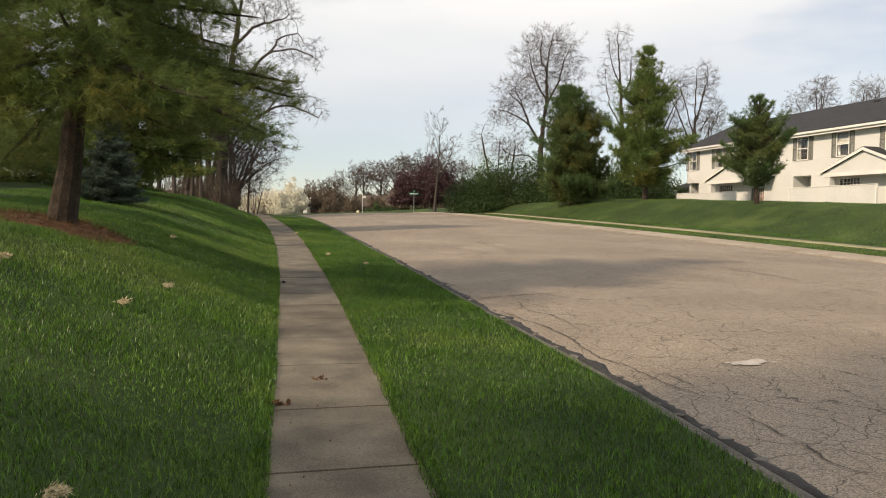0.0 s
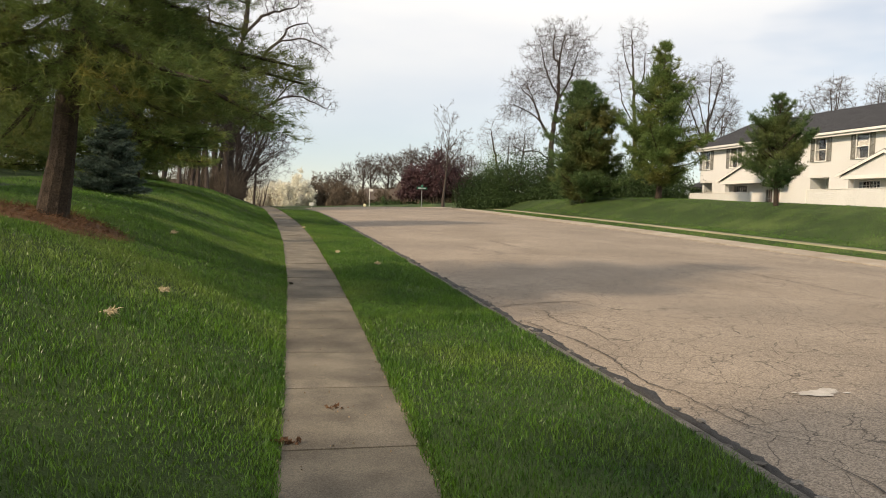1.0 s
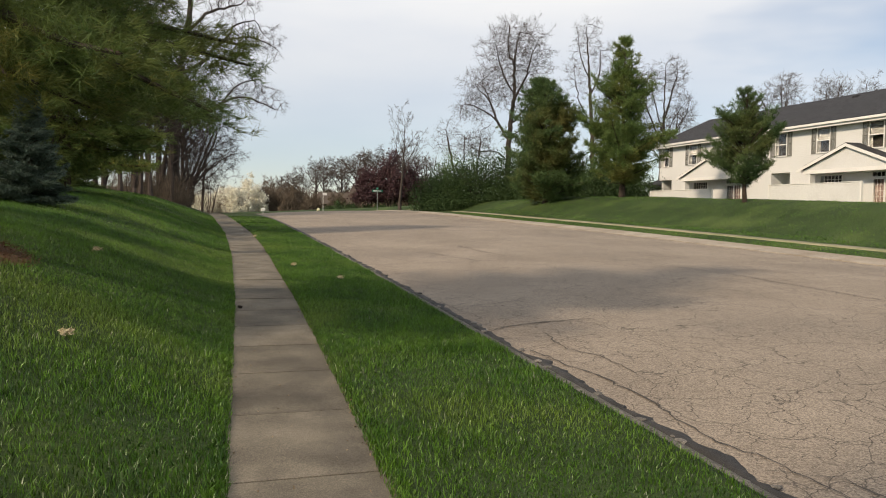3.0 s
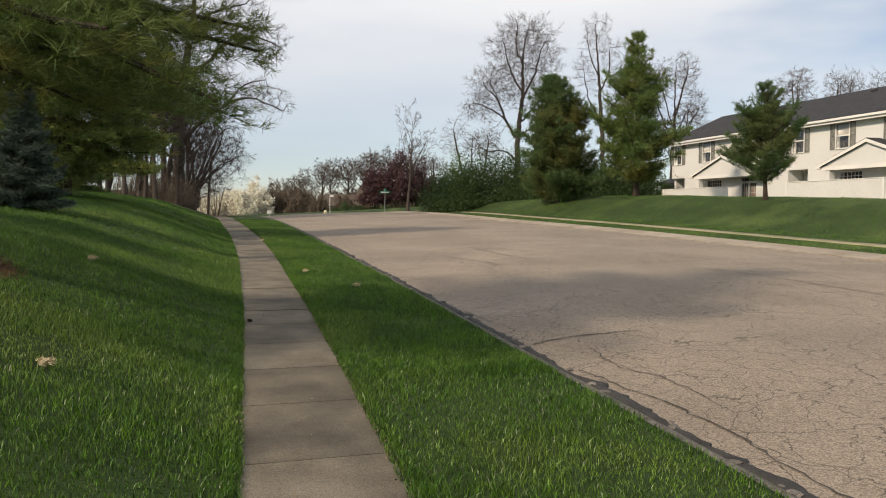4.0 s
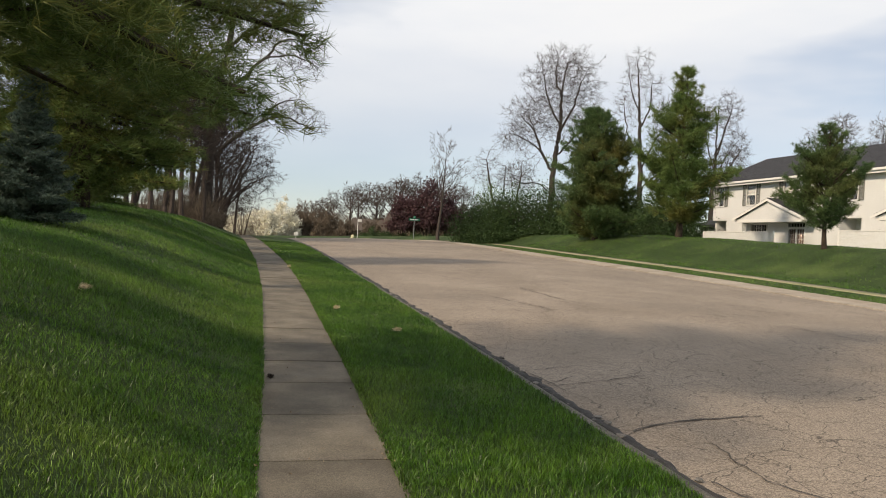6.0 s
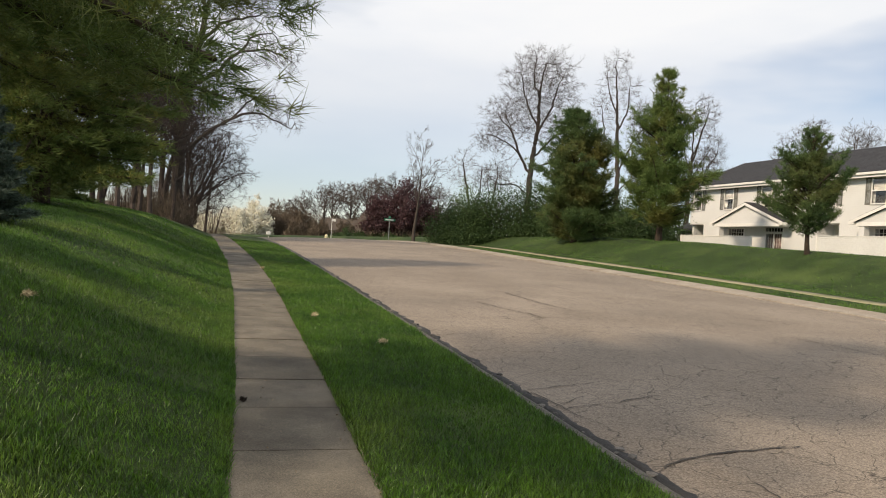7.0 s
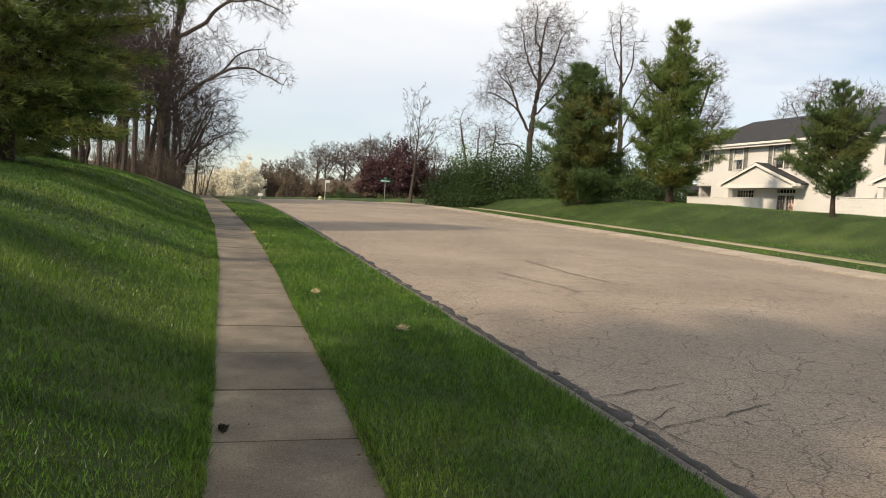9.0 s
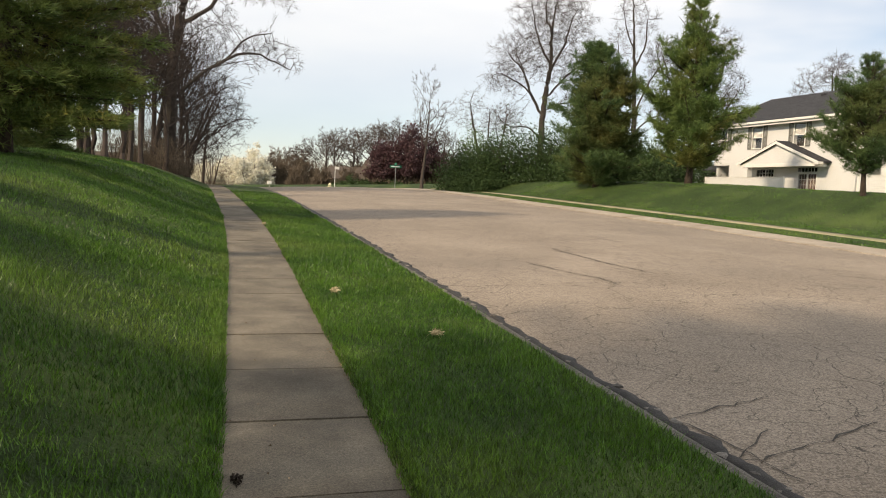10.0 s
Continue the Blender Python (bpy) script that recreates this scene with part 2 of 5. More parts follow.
def asphalt():
    """Worn pale asphalt: aggregate, tan wash, patches of grey and a net of fine cracks."""
    m = mat("worn_asphalt", (0.205, 0.166, 0.128), (0.318, 0.262, 0.206), 0.5, 140, 0.92, 0.9, 0.006, (0.215, 0.178, 0.142), 0.22)
    n, l = m.node_tree.nodes, m.node_tree.links
    bsdf = n["Principled BSDF"]
    geo = n.new("ShaderNodeNewGeometry")
    warp = n.new("ShaderNodeTexNoise")
    warp.inputs["Scale"].default_value, warp.inputs["Detail"].default_value = 1.6, 4
    l.new(geo.outputs["Position"], warp.inputs["Vector"])
    mixv = n.new("ShaderNodeMixRGB")
    mixv.blend_type = "ADD"
    mixv.inputs["Fac"].default_value = 0.55
    l.new(geo.outputs["Position"], mixv.inputs["Color1"])
    l.new(warp.outputs["Color"], mixv.inputs["Color2"])
    old = bsdf.inputs["Base Color"].links[0].from_socket
    for k, (sc, width, keep) in enumerate(((0.9, 0.007, 0.42), (2.5, 0.015, 0.42))):
        vor = n.new("ShaderNodeTexVoronoi")
        vor.feature = "DISTANCE_TO_EDGE"
        vor.inputs["Scale"].default_value = sc
        l.new(mixv.outputs["Color"], vor.inputs["Vector"])
        line = n.new("ShaderNodeMapRange")
        line.inputs["From Min"].default_value, line.inputs["From Max"].default_value = 0.0, width
        line.inputs["To Min"].default_value, line.inputs["To Max"].default_value = 1.0, 0.0
        l.new(vor.outputs["Distance"], line.inputs["Value"])
        msk = n.new("ShaderNodeTexNoise")
        msk.inputs["Scale"].default_value, msk.inputs["Detail"].default_value = 0.38 + 0.2 * k, 3
        l.new(geo.outputs["Position"], msk.inputs["Vector"])
        mr = n.new("ShaderNodeMapRange")
        mr.inputs["From Min"].default_value, mr.inputs["From Max"].default_value = keep - 0.06, keep + 0.05
        l.new(msk.outputs["Fac"], mr.inputs["Value"])
        both = n.new("ShaderNodeMath")
        both.operation = "MULTIPLY"
        l.new(line.outputs["Result"], both.inputs[0])
        l.new(mr.outputs["Result"], both.inputs[1])
        mx = n.new("ShaderNodeMixRGB")
        mx.inputs["Color2"].default_value = (0.075, 0.062, 0.05, 1)
        l.new(both.outputs[0], mx.inputs["Fac"])
        l.new(old, mx.inputs["Color1"])
        old = mx.outputs["Color"]
    speck = n.new("ShaderNodeTexVoronoi")
    speck.inputs["Scale"].default_value = 85
    l.new(geo.outputs["Position"], speck.inputs["Vector"])
    sp = n.new("ShaderNodeMapRange")
    sp.inputs["To Min"].default_value, sp.inputs["To Max"].default_value = 0.60, 1.40
    spx = n.new("ShaderNodeSeparateXYZ")
    l.new(speck.outputs["Color"], spx.inputs[0])
    l.new(spx.outputs["X"], sp.inputs["Value"])
    mul = n.new("ShaderNodeMixRGB")
    mul.blend_type = "MULTIPLY"
    mul.inputs["Fac"].default_value = 1.0
    l.new(old, mul.inputs["Color1"])
    l.new(sp.outputs["Result"], mul.inputs["Color2"])
    l.new(mul.outputs["Color"], bsdf.inputs["Base Color"])
    return m


M_ROAD = asphalt()


def pebbled(m, scale, low, high):
    """Adds the grain of exposed aggregate to a material."""
    n, l = m.node_tree.nodes, m.node_tree.links
    bsdf = n["Principled BSDF"]
    old = bsdf.inputs["Base Color"].links[0].from_socket
    geo = n.new("ShaderNodeNewGeometry")
    v = n.new("ShaderNodeTexVoronoi")
    v.inputs["Scale"].default_value = scale
    l.new(geo.outputs["Position"], v.inputs["Vector"])
    x = n.new("ShaderNodeSeparateXYZ")
    l.new(v.outputs["Color"], x.inputs[0])
    r = n.new("ShaderNodeMapRange")
    r.inputs["To Min"].default_value, r.inputs["To Max"].default_value = low, high
    l.new(x.outputs["X"], r.inputs["Value"])
    mul = n.new("ShaderNodeMixRGB")
    mul.blend_type = "MULTIPLY"
    mul.inputs["Fac"].default_value = 1.0
    l.new(old, mul.inputs["Color1"])
    l.new(r.outputs["Result"], mul.inputs["Color2"])
    l.new(mul.outputs["Color"], bsdf.inputs["Base Color"])


pebbled(M_WALK, 120, 0.80, 1.22)
pebbled(M_KERB_OLD, 60, 0.6, 1.4)
pebbled(M_KERB, 40, 0.8, 1.2)


# ---- mesh helpers ----
def part(name, bm, material, parent=None, label=""):
    """Links a bmesh, a Buf or a mesh as one object under a thing."""
    if isinstance(bm, bmesh.types.BMesh):
        me = bpy.data.meshes.new(name)
        bm.to_mesh(me)
        bm.free()
    elif isinstance(bm, Buf):
        me = bm.mesh(name)
    else:
        me = bm
    if material and not me.materials:
        me.materials.append(material)
    ob = new(name, me)
    if parent:
        ob.parent = parent
    if label:
        ob["label"] = label
    return ob


def thing(name, at, label, category, group="", kind=""):
    ob = new(name)
    ob.location = at
    ob.empty_display_size = 0.2
    return tagged(ob, label, category, group, kind)


class Buf:
    """Vertices and faces gathered for one mesh."""

    def __init__(self):
        self.v, self.f = [], []

    def tube(self, pts, radii, sides=5, cap=True):
        base = len(self.v)
        pts = [Vector(p) for p in pts]
        for i, p in enumerate(pts):
            d = (pts[min(i + 1, len(pts) - 1)] - pts[max(i - 1, 0)]).normalized()
            a = d.orthogonal().normalized() if abs(d.z) > 0.98 else d.cross(Vector((0, 0, 1))).normalized()
            b = d.cross(a)
            for k in range(sides):
                w = 2 * math.pi * k / sides
                self.v.append(p + radii[i] * (math.cos(w) * a + math.sin(w) * b))
        for i in range(len(pts) - 1):
            for k in range(sides):
                q = base + i * sides
                self.f.append((q + k, q + (k + 1) % sides, q + sides + (k + 1) % sides, q + sides + k))
        if cap:
            self.f.append(tuple(base + (len(pts) - 1) * sides + k for k in range(sides)))

    def box(self, lo, hi):
        b = len(self.v)
        for z in (lo[2], hi[2]):
            self.v += [Vector((lo[0], lo[1], z)), Vector((hi[0], lo[1], z)), Vector((hi[0], hi[1], z)), Vector((lo[0], hi[1], z))]
        for f in ((3, 2, 1, 0), (4, 5, 6, 7), (0, 1, 5, 4), (1, 2, 6, 5), (2, 3, 7, 6), (3, 0, 4, 7)):
            self.f.append(tuple(b + i for i in f))

    def prism(self, outline, axis, lo, hi):
        """A closed outline of pairs pushed along an axis (0, 1 or 2) from lo to hi."""
        b, n = len(self.v), len(outline)
        for c in (lo, hi):
            for p, q in outline:
                co = [p, q]
                co.insert(axis, c)
                self.v.append(Vector(co))
        self.f.append(tuple(b + i for i in range(n))[::-1])
        self.f.append(tuple(b + n + i for i in range(n)))
        for i in range(n):
            j = (i + 1) % n
            self.f.append((b + i, b + j, b + n + j, b + n + i))

    def mesh(self, name):
        me = bpy.data.meshes.new(name)
        me.from_pydata(self.v, [], self.f)
        me.update()
        return me


def fixed(ob_mesh):
    bm = bmesh.new()
    bm.from_mesh(ob_mesh)
    bmesh.ops.recalc_face_normals(bm, faces=bm.faces)
    bm.to_mesh(ob_mesh)
    bm.free()
    return ob_mesh


def box_part(name, lo, hi, material, parent, label="", bevel=0.0):
    b = Buf()
    b.box(lo, hi)
    me = b.mesh(name)
    bm = bmesh.new()
    bm.from_mesh(me)
    if bevel:
        bmesh.ops.bevel(bm, geom=bm.edges[:], offset=bevel, segments=2, affect="EDGES")
    bmesh.ops.recalc_face_normals(bm, faces=bm.faces)
    bm.to_mesh(me)
    bm.free()
    return part(name, me, material, parent, label)


def triangles(name, tri):
    """A mesh of loose triangles from an (n, 3, 3) array."""
    n = len(tri)
    me = bpy.data.meshes.new(name)
    me.vertices.add(3 * n)
    me.vertices.foreach_set("co", np.ascontiguousarray(tri, dtype=np.float32).ravel())
    me.loops.add(3 * n)
    me.loops.foreach_set("vertex_index", np.arange(3 * n, dtype=np.int32))
    me.polygons.add(n)
    me.polygons.foreach_set("loop_start", np.arange(0, 3 * n, 3, dtype=np.int32))
    me.update(calc_edges=True)
    return me


rng = np.random.default_rng(7)


def unit(a):
    return a / np.maximum(np.linalg.norm(a, axis=-1, keepdims=True), 1e-6)


def needles(centres, ways, count, length, width, spread, droop=0.0):
    """count thin blades round each centre, leaning along its way."""
    c = np.repeat(np.asarray(centres, float), count, 0)
    d = np.repeat(np.asarray(ways, float), count, 0)
    d = unit(unit(d) + spread * rng.normal(size=d.shape) + np.array([0, 0, -droop]))
    s = unit(np.cross(d, rng.normal(size=d.shape)))
    ln = length * rng.uniform(0.6, 1.15, (len(c), 1))
    base = c + 0.12 * length * rng.normal(size=c.shape)
    return np.stack([base - s * width / 2, base + s * width / 2, base + d * ln], 1)


def leaves(centres, radius, count, size):
    """count small leaf triangles scattered round each centre."""
    c = np.repeat(np.asarray(centres, float), count, 0)
    p = c + radius * rng.normal(size=c.shape) * 0.5
    a = unit(rng.normal(size=c.shape))
    b = unit(np.cross(a, rng.normal(size=c.shape)))
    sz = size * rng.uniform(0.6, 1.3, (len(c), 1))
    return np.stack([p - b * sz * 0.45, p + b * sz * 0.45, p + a * sz], 1)


# ---- lie of the land ----
def rise(y):
    """Height of the pavement along its length: a steady climb that rounds off to a crest and falls away."""
    if y < 33:
        return 0.032 * (y - 8.5)
    if y < 76:
        return 0.784 + 0.561 * (1 - (1 - (y - 33) / 43) ** 2.45)
    return 1.345 - 0.02 * min(y - 76, 45)


def rise_right(y):
    """The same along the far side of the street, which climbs a little longer."""
    lift = 0.2 * float(np.interp(y, (52, 72), (0, 1)))
    if y < 33:
        return 0.032 * (y - 8.5)
    if y < 76:
        return 0.784 + 0.032 * ((y - 33) - (y - 33) ** 2 / 104) + lift
    return 1.791 - 0.018 * min(y - 76, 45)


def rise_at(x, y):
    t = min(1, max(0, (x - 3) / 13))
    return rise(y) * (1 - t) + rise_right(y) * t


def walk_left(y):
    return float(np.interp(y, (-70, -10, 7, 8.8, 10.45, 14.57, 17.6, 20.4, 24.2, 28, 33, 40, 48, 60, 75, 85, 110, 200), (-3.0, -1.1, -0.53, -0.438, -0.355, -0.175, -0.055, 0.01, 0.12, 0.18, 0.21, 0.11, 0.02, -0.1, -0.28, -1.4, -12, -70)))


WALK_W = 0.96


def kerb_near(y):
    return float(np.interp(y, (-70, 0, 6.8, 9.5, 13.5, 17, 20, 24, 28, 36, 50, 67, 76, 85, 110, 200), (-1.0, 2.1, 2.46, 2.62, 2.66, 2.72, 2.77, 2.81, 2.86, 2.90, 3.08, 3.38, 3.3, 1.8, -11, -75)))


def kerb_far(y):
    return float(np.interp(y, (-70, 0, 25, 45, 62, 70, 80, 90, 100, 110, 200), (17.0, 17.5, 17.6, 17.3, 17.3, 17.0, 15.3, 11.2, 4.0, -6, -80)))


def bank(d):
    """Height of the left lawn above the pavement, d metres from its edge."""
    return float(np.interp(d, (0, 0.25, 1.2, 2, 3, 4, 6, 9, 14, 30), (0.02, 0.07, 0.40, 0.70, 1.02, 1.2, 1.42, 1.6, 1.8, 2.0)))


def berm(d, y):
    """Height of the right lawn above the street, d metres behind the far kerb."""
    fade = float(np.interp(y, (-40, 10, 35, 53, 70, 90), (0.9, 1.0, 1.0, 1.0, 0.7, 0.35)))
    low = float(np.interp(d, (0, 2.6, 4.1, 5.2, 6.4, 7.6, 9, 11, 14), (0.0, 0.14, 0.24, 0.64, 1.16, 1.5, 1.56, 1.4, 1.1)))
    steep = float(np.interp(d, (0, 2.6, 3.4, 4.2, 5.0, 7, 9, 11, 14), (0.0, 0.18, 0.5, 0.95, 1.25, 1.52, 1.58, 1.45, 1.2)))
    mix = float(np.interp(y, (40, 54), (0, 1)))
    h = (low * (1 - mix) + steep * mix) * fade
    flat = float(np.interp(d, (10, 15), (0, 1))) * float(np.interp(y, (20, 30, 64, 72), (0, 1, 1, 0)))
    return h * (1 - flat) + flat * (2.1 - rise_right(y))


def ground_z(x, y):
    a, k, f = walk_left(y), kerb_near(y), kerb_far(y)
    n = 0.02 * noise.noise((x * 0.8, y * 0.8, 3.1)) + 0.05 * noise.noise((x * 0.17, y * 0.17, 7.7))
    if x <= a:
        return rise(y) + bank(a - x) + n * min(1, (a - x))
    if x <= a + WALK_W:
        return rise(y)
    if x <= k:
        t = (x - a - WALK_W) / max(0.1, k - a - WALK_W)
        return rise(y) + 0.02 - 0.05 * t + 0.3 * n * min(1, 6 * t * (1 - t))
    if x <= f:
        return road_z(x, y)
    return rise_at(x, y) + berm(x - f, y) + n * min(1, max(0, (x - f - 4.2) * 0.4))


def road_z(x, y):
    k, f = kerb_near(y), kerb_far(y)
    t = min(1, max(0, (x - k) / max(1, f - k)))
    return rise_at(x, y) - 0.09 + 0.13 * 4 * t * (1 - t)


def strip(name, rows, material, parent=None, label=""):
    """A sheet through rows of points."""
    b = Buf()
    w = len(rows[0])
    for r in rows:
        b.v += [Vector(p) for p in r]
    for i in range(len(rows) - 1):
        for j in range(w - 1):
            q = i * w + j
            b.f.append((q, q + 1, q + w + 1, q + w))
    me = b.mesh(name)
    me.polygons.foreach_set("use_smooth", np.ones(len(me.polygons), dtype=bool))
    return part(name, me, material, parent, label)


Y_ROWS = [-1500, -600, -200, -70, -45, -30, -20, -12, -6] + [0.5 * k for k in range(-6, 120)] + list(range(60, 115, 2)) + [120, 130, 145, 165, 200, 300, 500, 900, 2500]


def ground_row(y):
    yc = max(-70, min(200, y))
    a, k, f, s = walk_left(yc), kerb_near(yc), kerb_far(yc), rise(yc)
    row = [(a - d, y, ground_z(a - d, yc)) for d in (1800, 500, 150, 60, 30, 18, 12, 9, 7.5, 6.3, 5.4, 4.6, 4, 3.4, 2.9, 2.4, 2, 1.6, 1.3, 1, 0.75, 0.5, 0.3, 0.15, 0.05, 0.0)]
    row += [(a + 0.015, y, s - 0.2), (a + WALK_W - 0.015, y, s - 0.2)]
    g = k - a - WALK_W
    row += [(a + WALK_W + g * t, y, ground_z(a + WALK_W + g * t + 1e-4 * (t < 0.01) - 1e-4 * (t > 0.99), yc)) for t in (0, 0.04, 0.12, 0.25, 0.4, 0.55, 0.7, 0.85, 0.95, 1.0)]
    row += [(k + 0.02, y, s - 0.45), (f + 0.1, y, s - 0.45), (f + 0.15, y, ground_z(f + 0.151, yc))]
    row += [(f + d, y, ground_z(f + d, yc)) for d in (0.6, 1.3, 2, 2.6, 3.3, 4.1, 4.6, 5.2, 5.8, 6.4, 7, 7.6, 8.3, 9, 10, 11, 12.5, 14, 17, 20, 26, 40, 70, 150, 500, 1800)]
    return row


tagged(strip("ground", [ground_row(y) for y in Y_ROWS], M_LAWN), "mown green lawn rising on both sides of the street", "lawn", kind="structure")

road_rows = []
for y in Y_ROWS:
    yc = max(-70, min(200, y))
    k, f = kerb_near(yc), kerb_far(yc)
    road_rows.append([(k + 0.14 + (f - k - 0.44) * t, y, road_z(k + (f - k) * t, yc)) for t in (0, 0.02, 0.06, 0.12, 0.2, 0.3, 0.4, 0.5, 0.6, 0.7, 0.8, 0.9, 1.0)])
road = tagged(strip("road", road_rows, M_ROAD), "worn tan asphalt street with crazed cracks", "road", kind="structure")


# ---- far pavement ----
far_rows = []
for y in [q for q in Y_ROWS if -70 <= q <= 84]:
    f = kerb_far(y)
    far_rows.append([(f + d, y, ground_z(f + d, y) + h) for d, h in ((1.75, -0.05), (1.75, 0.010), (2.1, 0.014), (2.45, 0.010), (2.45, -0.05))])
tagged(strip("far_pavement", far_rows, M_FARWALK), "narrow pale concrete pavement across the street", "pavement", kind="structure")


# ---- trees ----
def bend(p, d, length, steps, wander, up):
    """Points of a limb that wanders and turns upward."""
    pts, d = [Vector(p)], Vector(d).normalized()
    for _ in range(steps):
        d = (d + Vector(random.gauss(0, wander) for _ in range(3)) + Vector((0, 0, up))).normalized()
        pts.append(pts[-1] + d * (length / steps))
    return pts


def side_way(d, angle, azim):
    a = d.orthogonal().normalized()
    b = d.cross(a)
    return d * math.cos(angle) + (a * math.cos(azim) + b * math.sin(azim)) * math.sin(angle)


def grow(wood, twig, pts, r, level, plan):
    """Side branches along a limb, level by level; the last levels go into the twig mesh."""
    if level >= len(plan):
        return
    number, share, angle, wander, up = plan[level]
    total = sum((pts[i + 1] - pts[i]).length for i in range(len(pts) - 1))
    first = 0.38 if level == 0 else 0.22
    for k in range(number):
        t = first + (1 - first) * (k + random.random() * 0.8) / number
        t = min(t, 0.98)
        i = min(int(t * (len(pts) - 1)), len(pts) - 2)
        q = t * (len(pts) - 1) - i
        p = pts[i].lerp(pts[i + 1], q)
        d = (pts[i + 1] - pts[i]).normalized()
        way = side_way(d, angle * random.uniform(0.7, 1.25), k * 2.4 + random.uniform(-0.6, 0.6))
        ln = total * share * random.uniform(0.7, 1.15) * (1.15 - 0.55 * t)
        rad = max(0.009, r * (1 - 0.75 * t) * 0.5)
        steps = 6 if level == 0 else 4 if level == 1 else 3 if level == 2 else 2
        new_pts = bend(p, way, ln, steps, wander, up)
        last = level >= 2
        target = twig if last else wood
        sides = 6 if level == 0 else 4 if level == 1 else 3
        tip = 0.25 if level < 2 else 0.5
        target.tube(new_pts, [max(0.008 if level < 3 else 0.0065, rad * (1 - (1 - tip) * j / steps)) for j in range(steps + 1)], sides, cap=False)
        grow(wood, twig, new_pts, rad, level + 1, plan)


def bare_tree(name, at, height, girth, plan, seed, label, limbs=(), lean=(0, 0), bark=None, twigs=None, group="", wander=0.05):
    """A leafless tree: tapered trunk, limbs and fine twigs."""
    random.seed(seed)
    top = thing(name, at, label, "tree", group)
    wood, twig = Buf(), Buf()
    d = Vector((lean[0], lean[1], 1)).normalized()
    pts = bend((0, 0, -0.15), d, height * 0.88, 10, wander, 0.06)
    radii = [girth * (1.25 if j == 0 else 1) * (1 - 0.88 * (j / 10) ** 0.9) for j in range(11)]
    wood.tube(pts, radii, 8)
    grow(wood, twig, pts, girth, 0, plan)
    for t, way, ln, up in limbs:
        i = min(int(t * 10), 9)
        p = pts[i].lerp(pts[i + 1], t * 10 - i)
        rad = radii[i] * 0.55
        lp = bend(p, way, ln, 8, 0.09, up)
        wood.tube(lp, [max(0.02, rad * (1 - 0.85 * j / 8)) for j in range(9)], 6, cap=False)
        grow(wood, twig, lp, rad, 1, plan)
    part("trunk", wood, bark or M_BARK_GREY, top)
    part("crown", twig, twigs or M_TWIG, top)
    return top


def crown_points(lobes, n, seed):
    """Bud positions inside a union of ellipsoids, denser towards their skins."""
    g = np.random.default_rng(seed)
    size = np.array([(l[3] * l[4] * l[5]) ** 0.8 for l in lobes])
    out = []
    for l, k in zip(lobes, np.maximum(8, n * size / size.sum()).astype(int)):
        d = unit(g.normal(size=(k, 3)))
        r = g.random((k, 1)) ** 0.5
        out.append(np.array(l[:3]) + d * r * np.array(l[3:6]) * (1 + 0.18 * g.normal(size=(k, 1)) * (r > 0.75)))
    return np.concatenate(out)


def spline(line, step, g):
    """A smooth, slightly wandering line of short steps through the given points."""
    p = [np.array(q, float) for q in line]
    p = [2 * p[0] - p[1]] + p + [2 * p[-1] - p[-2]]
    out = []
    for a, b, c, d in zip(p[:-3], p[1:-2], p[2:-1], p[3:]):
        k = max(1, int(np.linalg.norm(c - b) / step))
        for i in range(k):
            t = i / k
            q = 0.5 * (2 * b + (c - a) * t + (2 * a - 5 * b + 4 * c - d) * t * t + (3 * b - a - 3 * c + d) * t ** 3)
            out.append(q + 0.10 * step * g.normal(size=3) * (i > 0))
    return out + [p[-2]]


def forked(h, spread, n, seed, lean=0.0):
    """A short trunk with n limbs that arch outward and up, and the lobes of its crown."""
    g = random.Random(seed)
    lines = [[(0, 0, -0.3), (lean * 0.2, 0, h * 0.2), (lean * 0.5, 0, h * 0.45), (lean * 0.8, 0, h * 0.72), (lean, 0, h * 0.9)]]
    lobes = [(lean, 0, h * 0.83, spread * 0.5, spread * 0.5, h * 0.16)]
    for k in range(n):
        az = 2.4 * k + g.uniform(-0.5, 0.5)
        z0 = h * (0.26 + 0.34 * k / n)
        r = spread * g.uniform(0.65, 1.0)
        z1 = z0 + h * g.uniform(0.22, 0.36)
        c, q = math.cos(az), math.sin(az)
        x0 = lean * z0 / h
        lines.append([(x0, 0, z0), (x0 + c * r * 0.35, q * r * 0.35, z0 + (z1 - z0) * 0.35), (x0 + c * r * 0.7, q * r * 0.7, z0 + (z1 - z0) * 0.75), (x0 + c * r, q * r, z1)])
        lobes.append((x0 + c * r * 0.9, q * r * 0.9, z1, spread * 0.42, spread * 0.42, h * 0.11))
    return lines, lobes


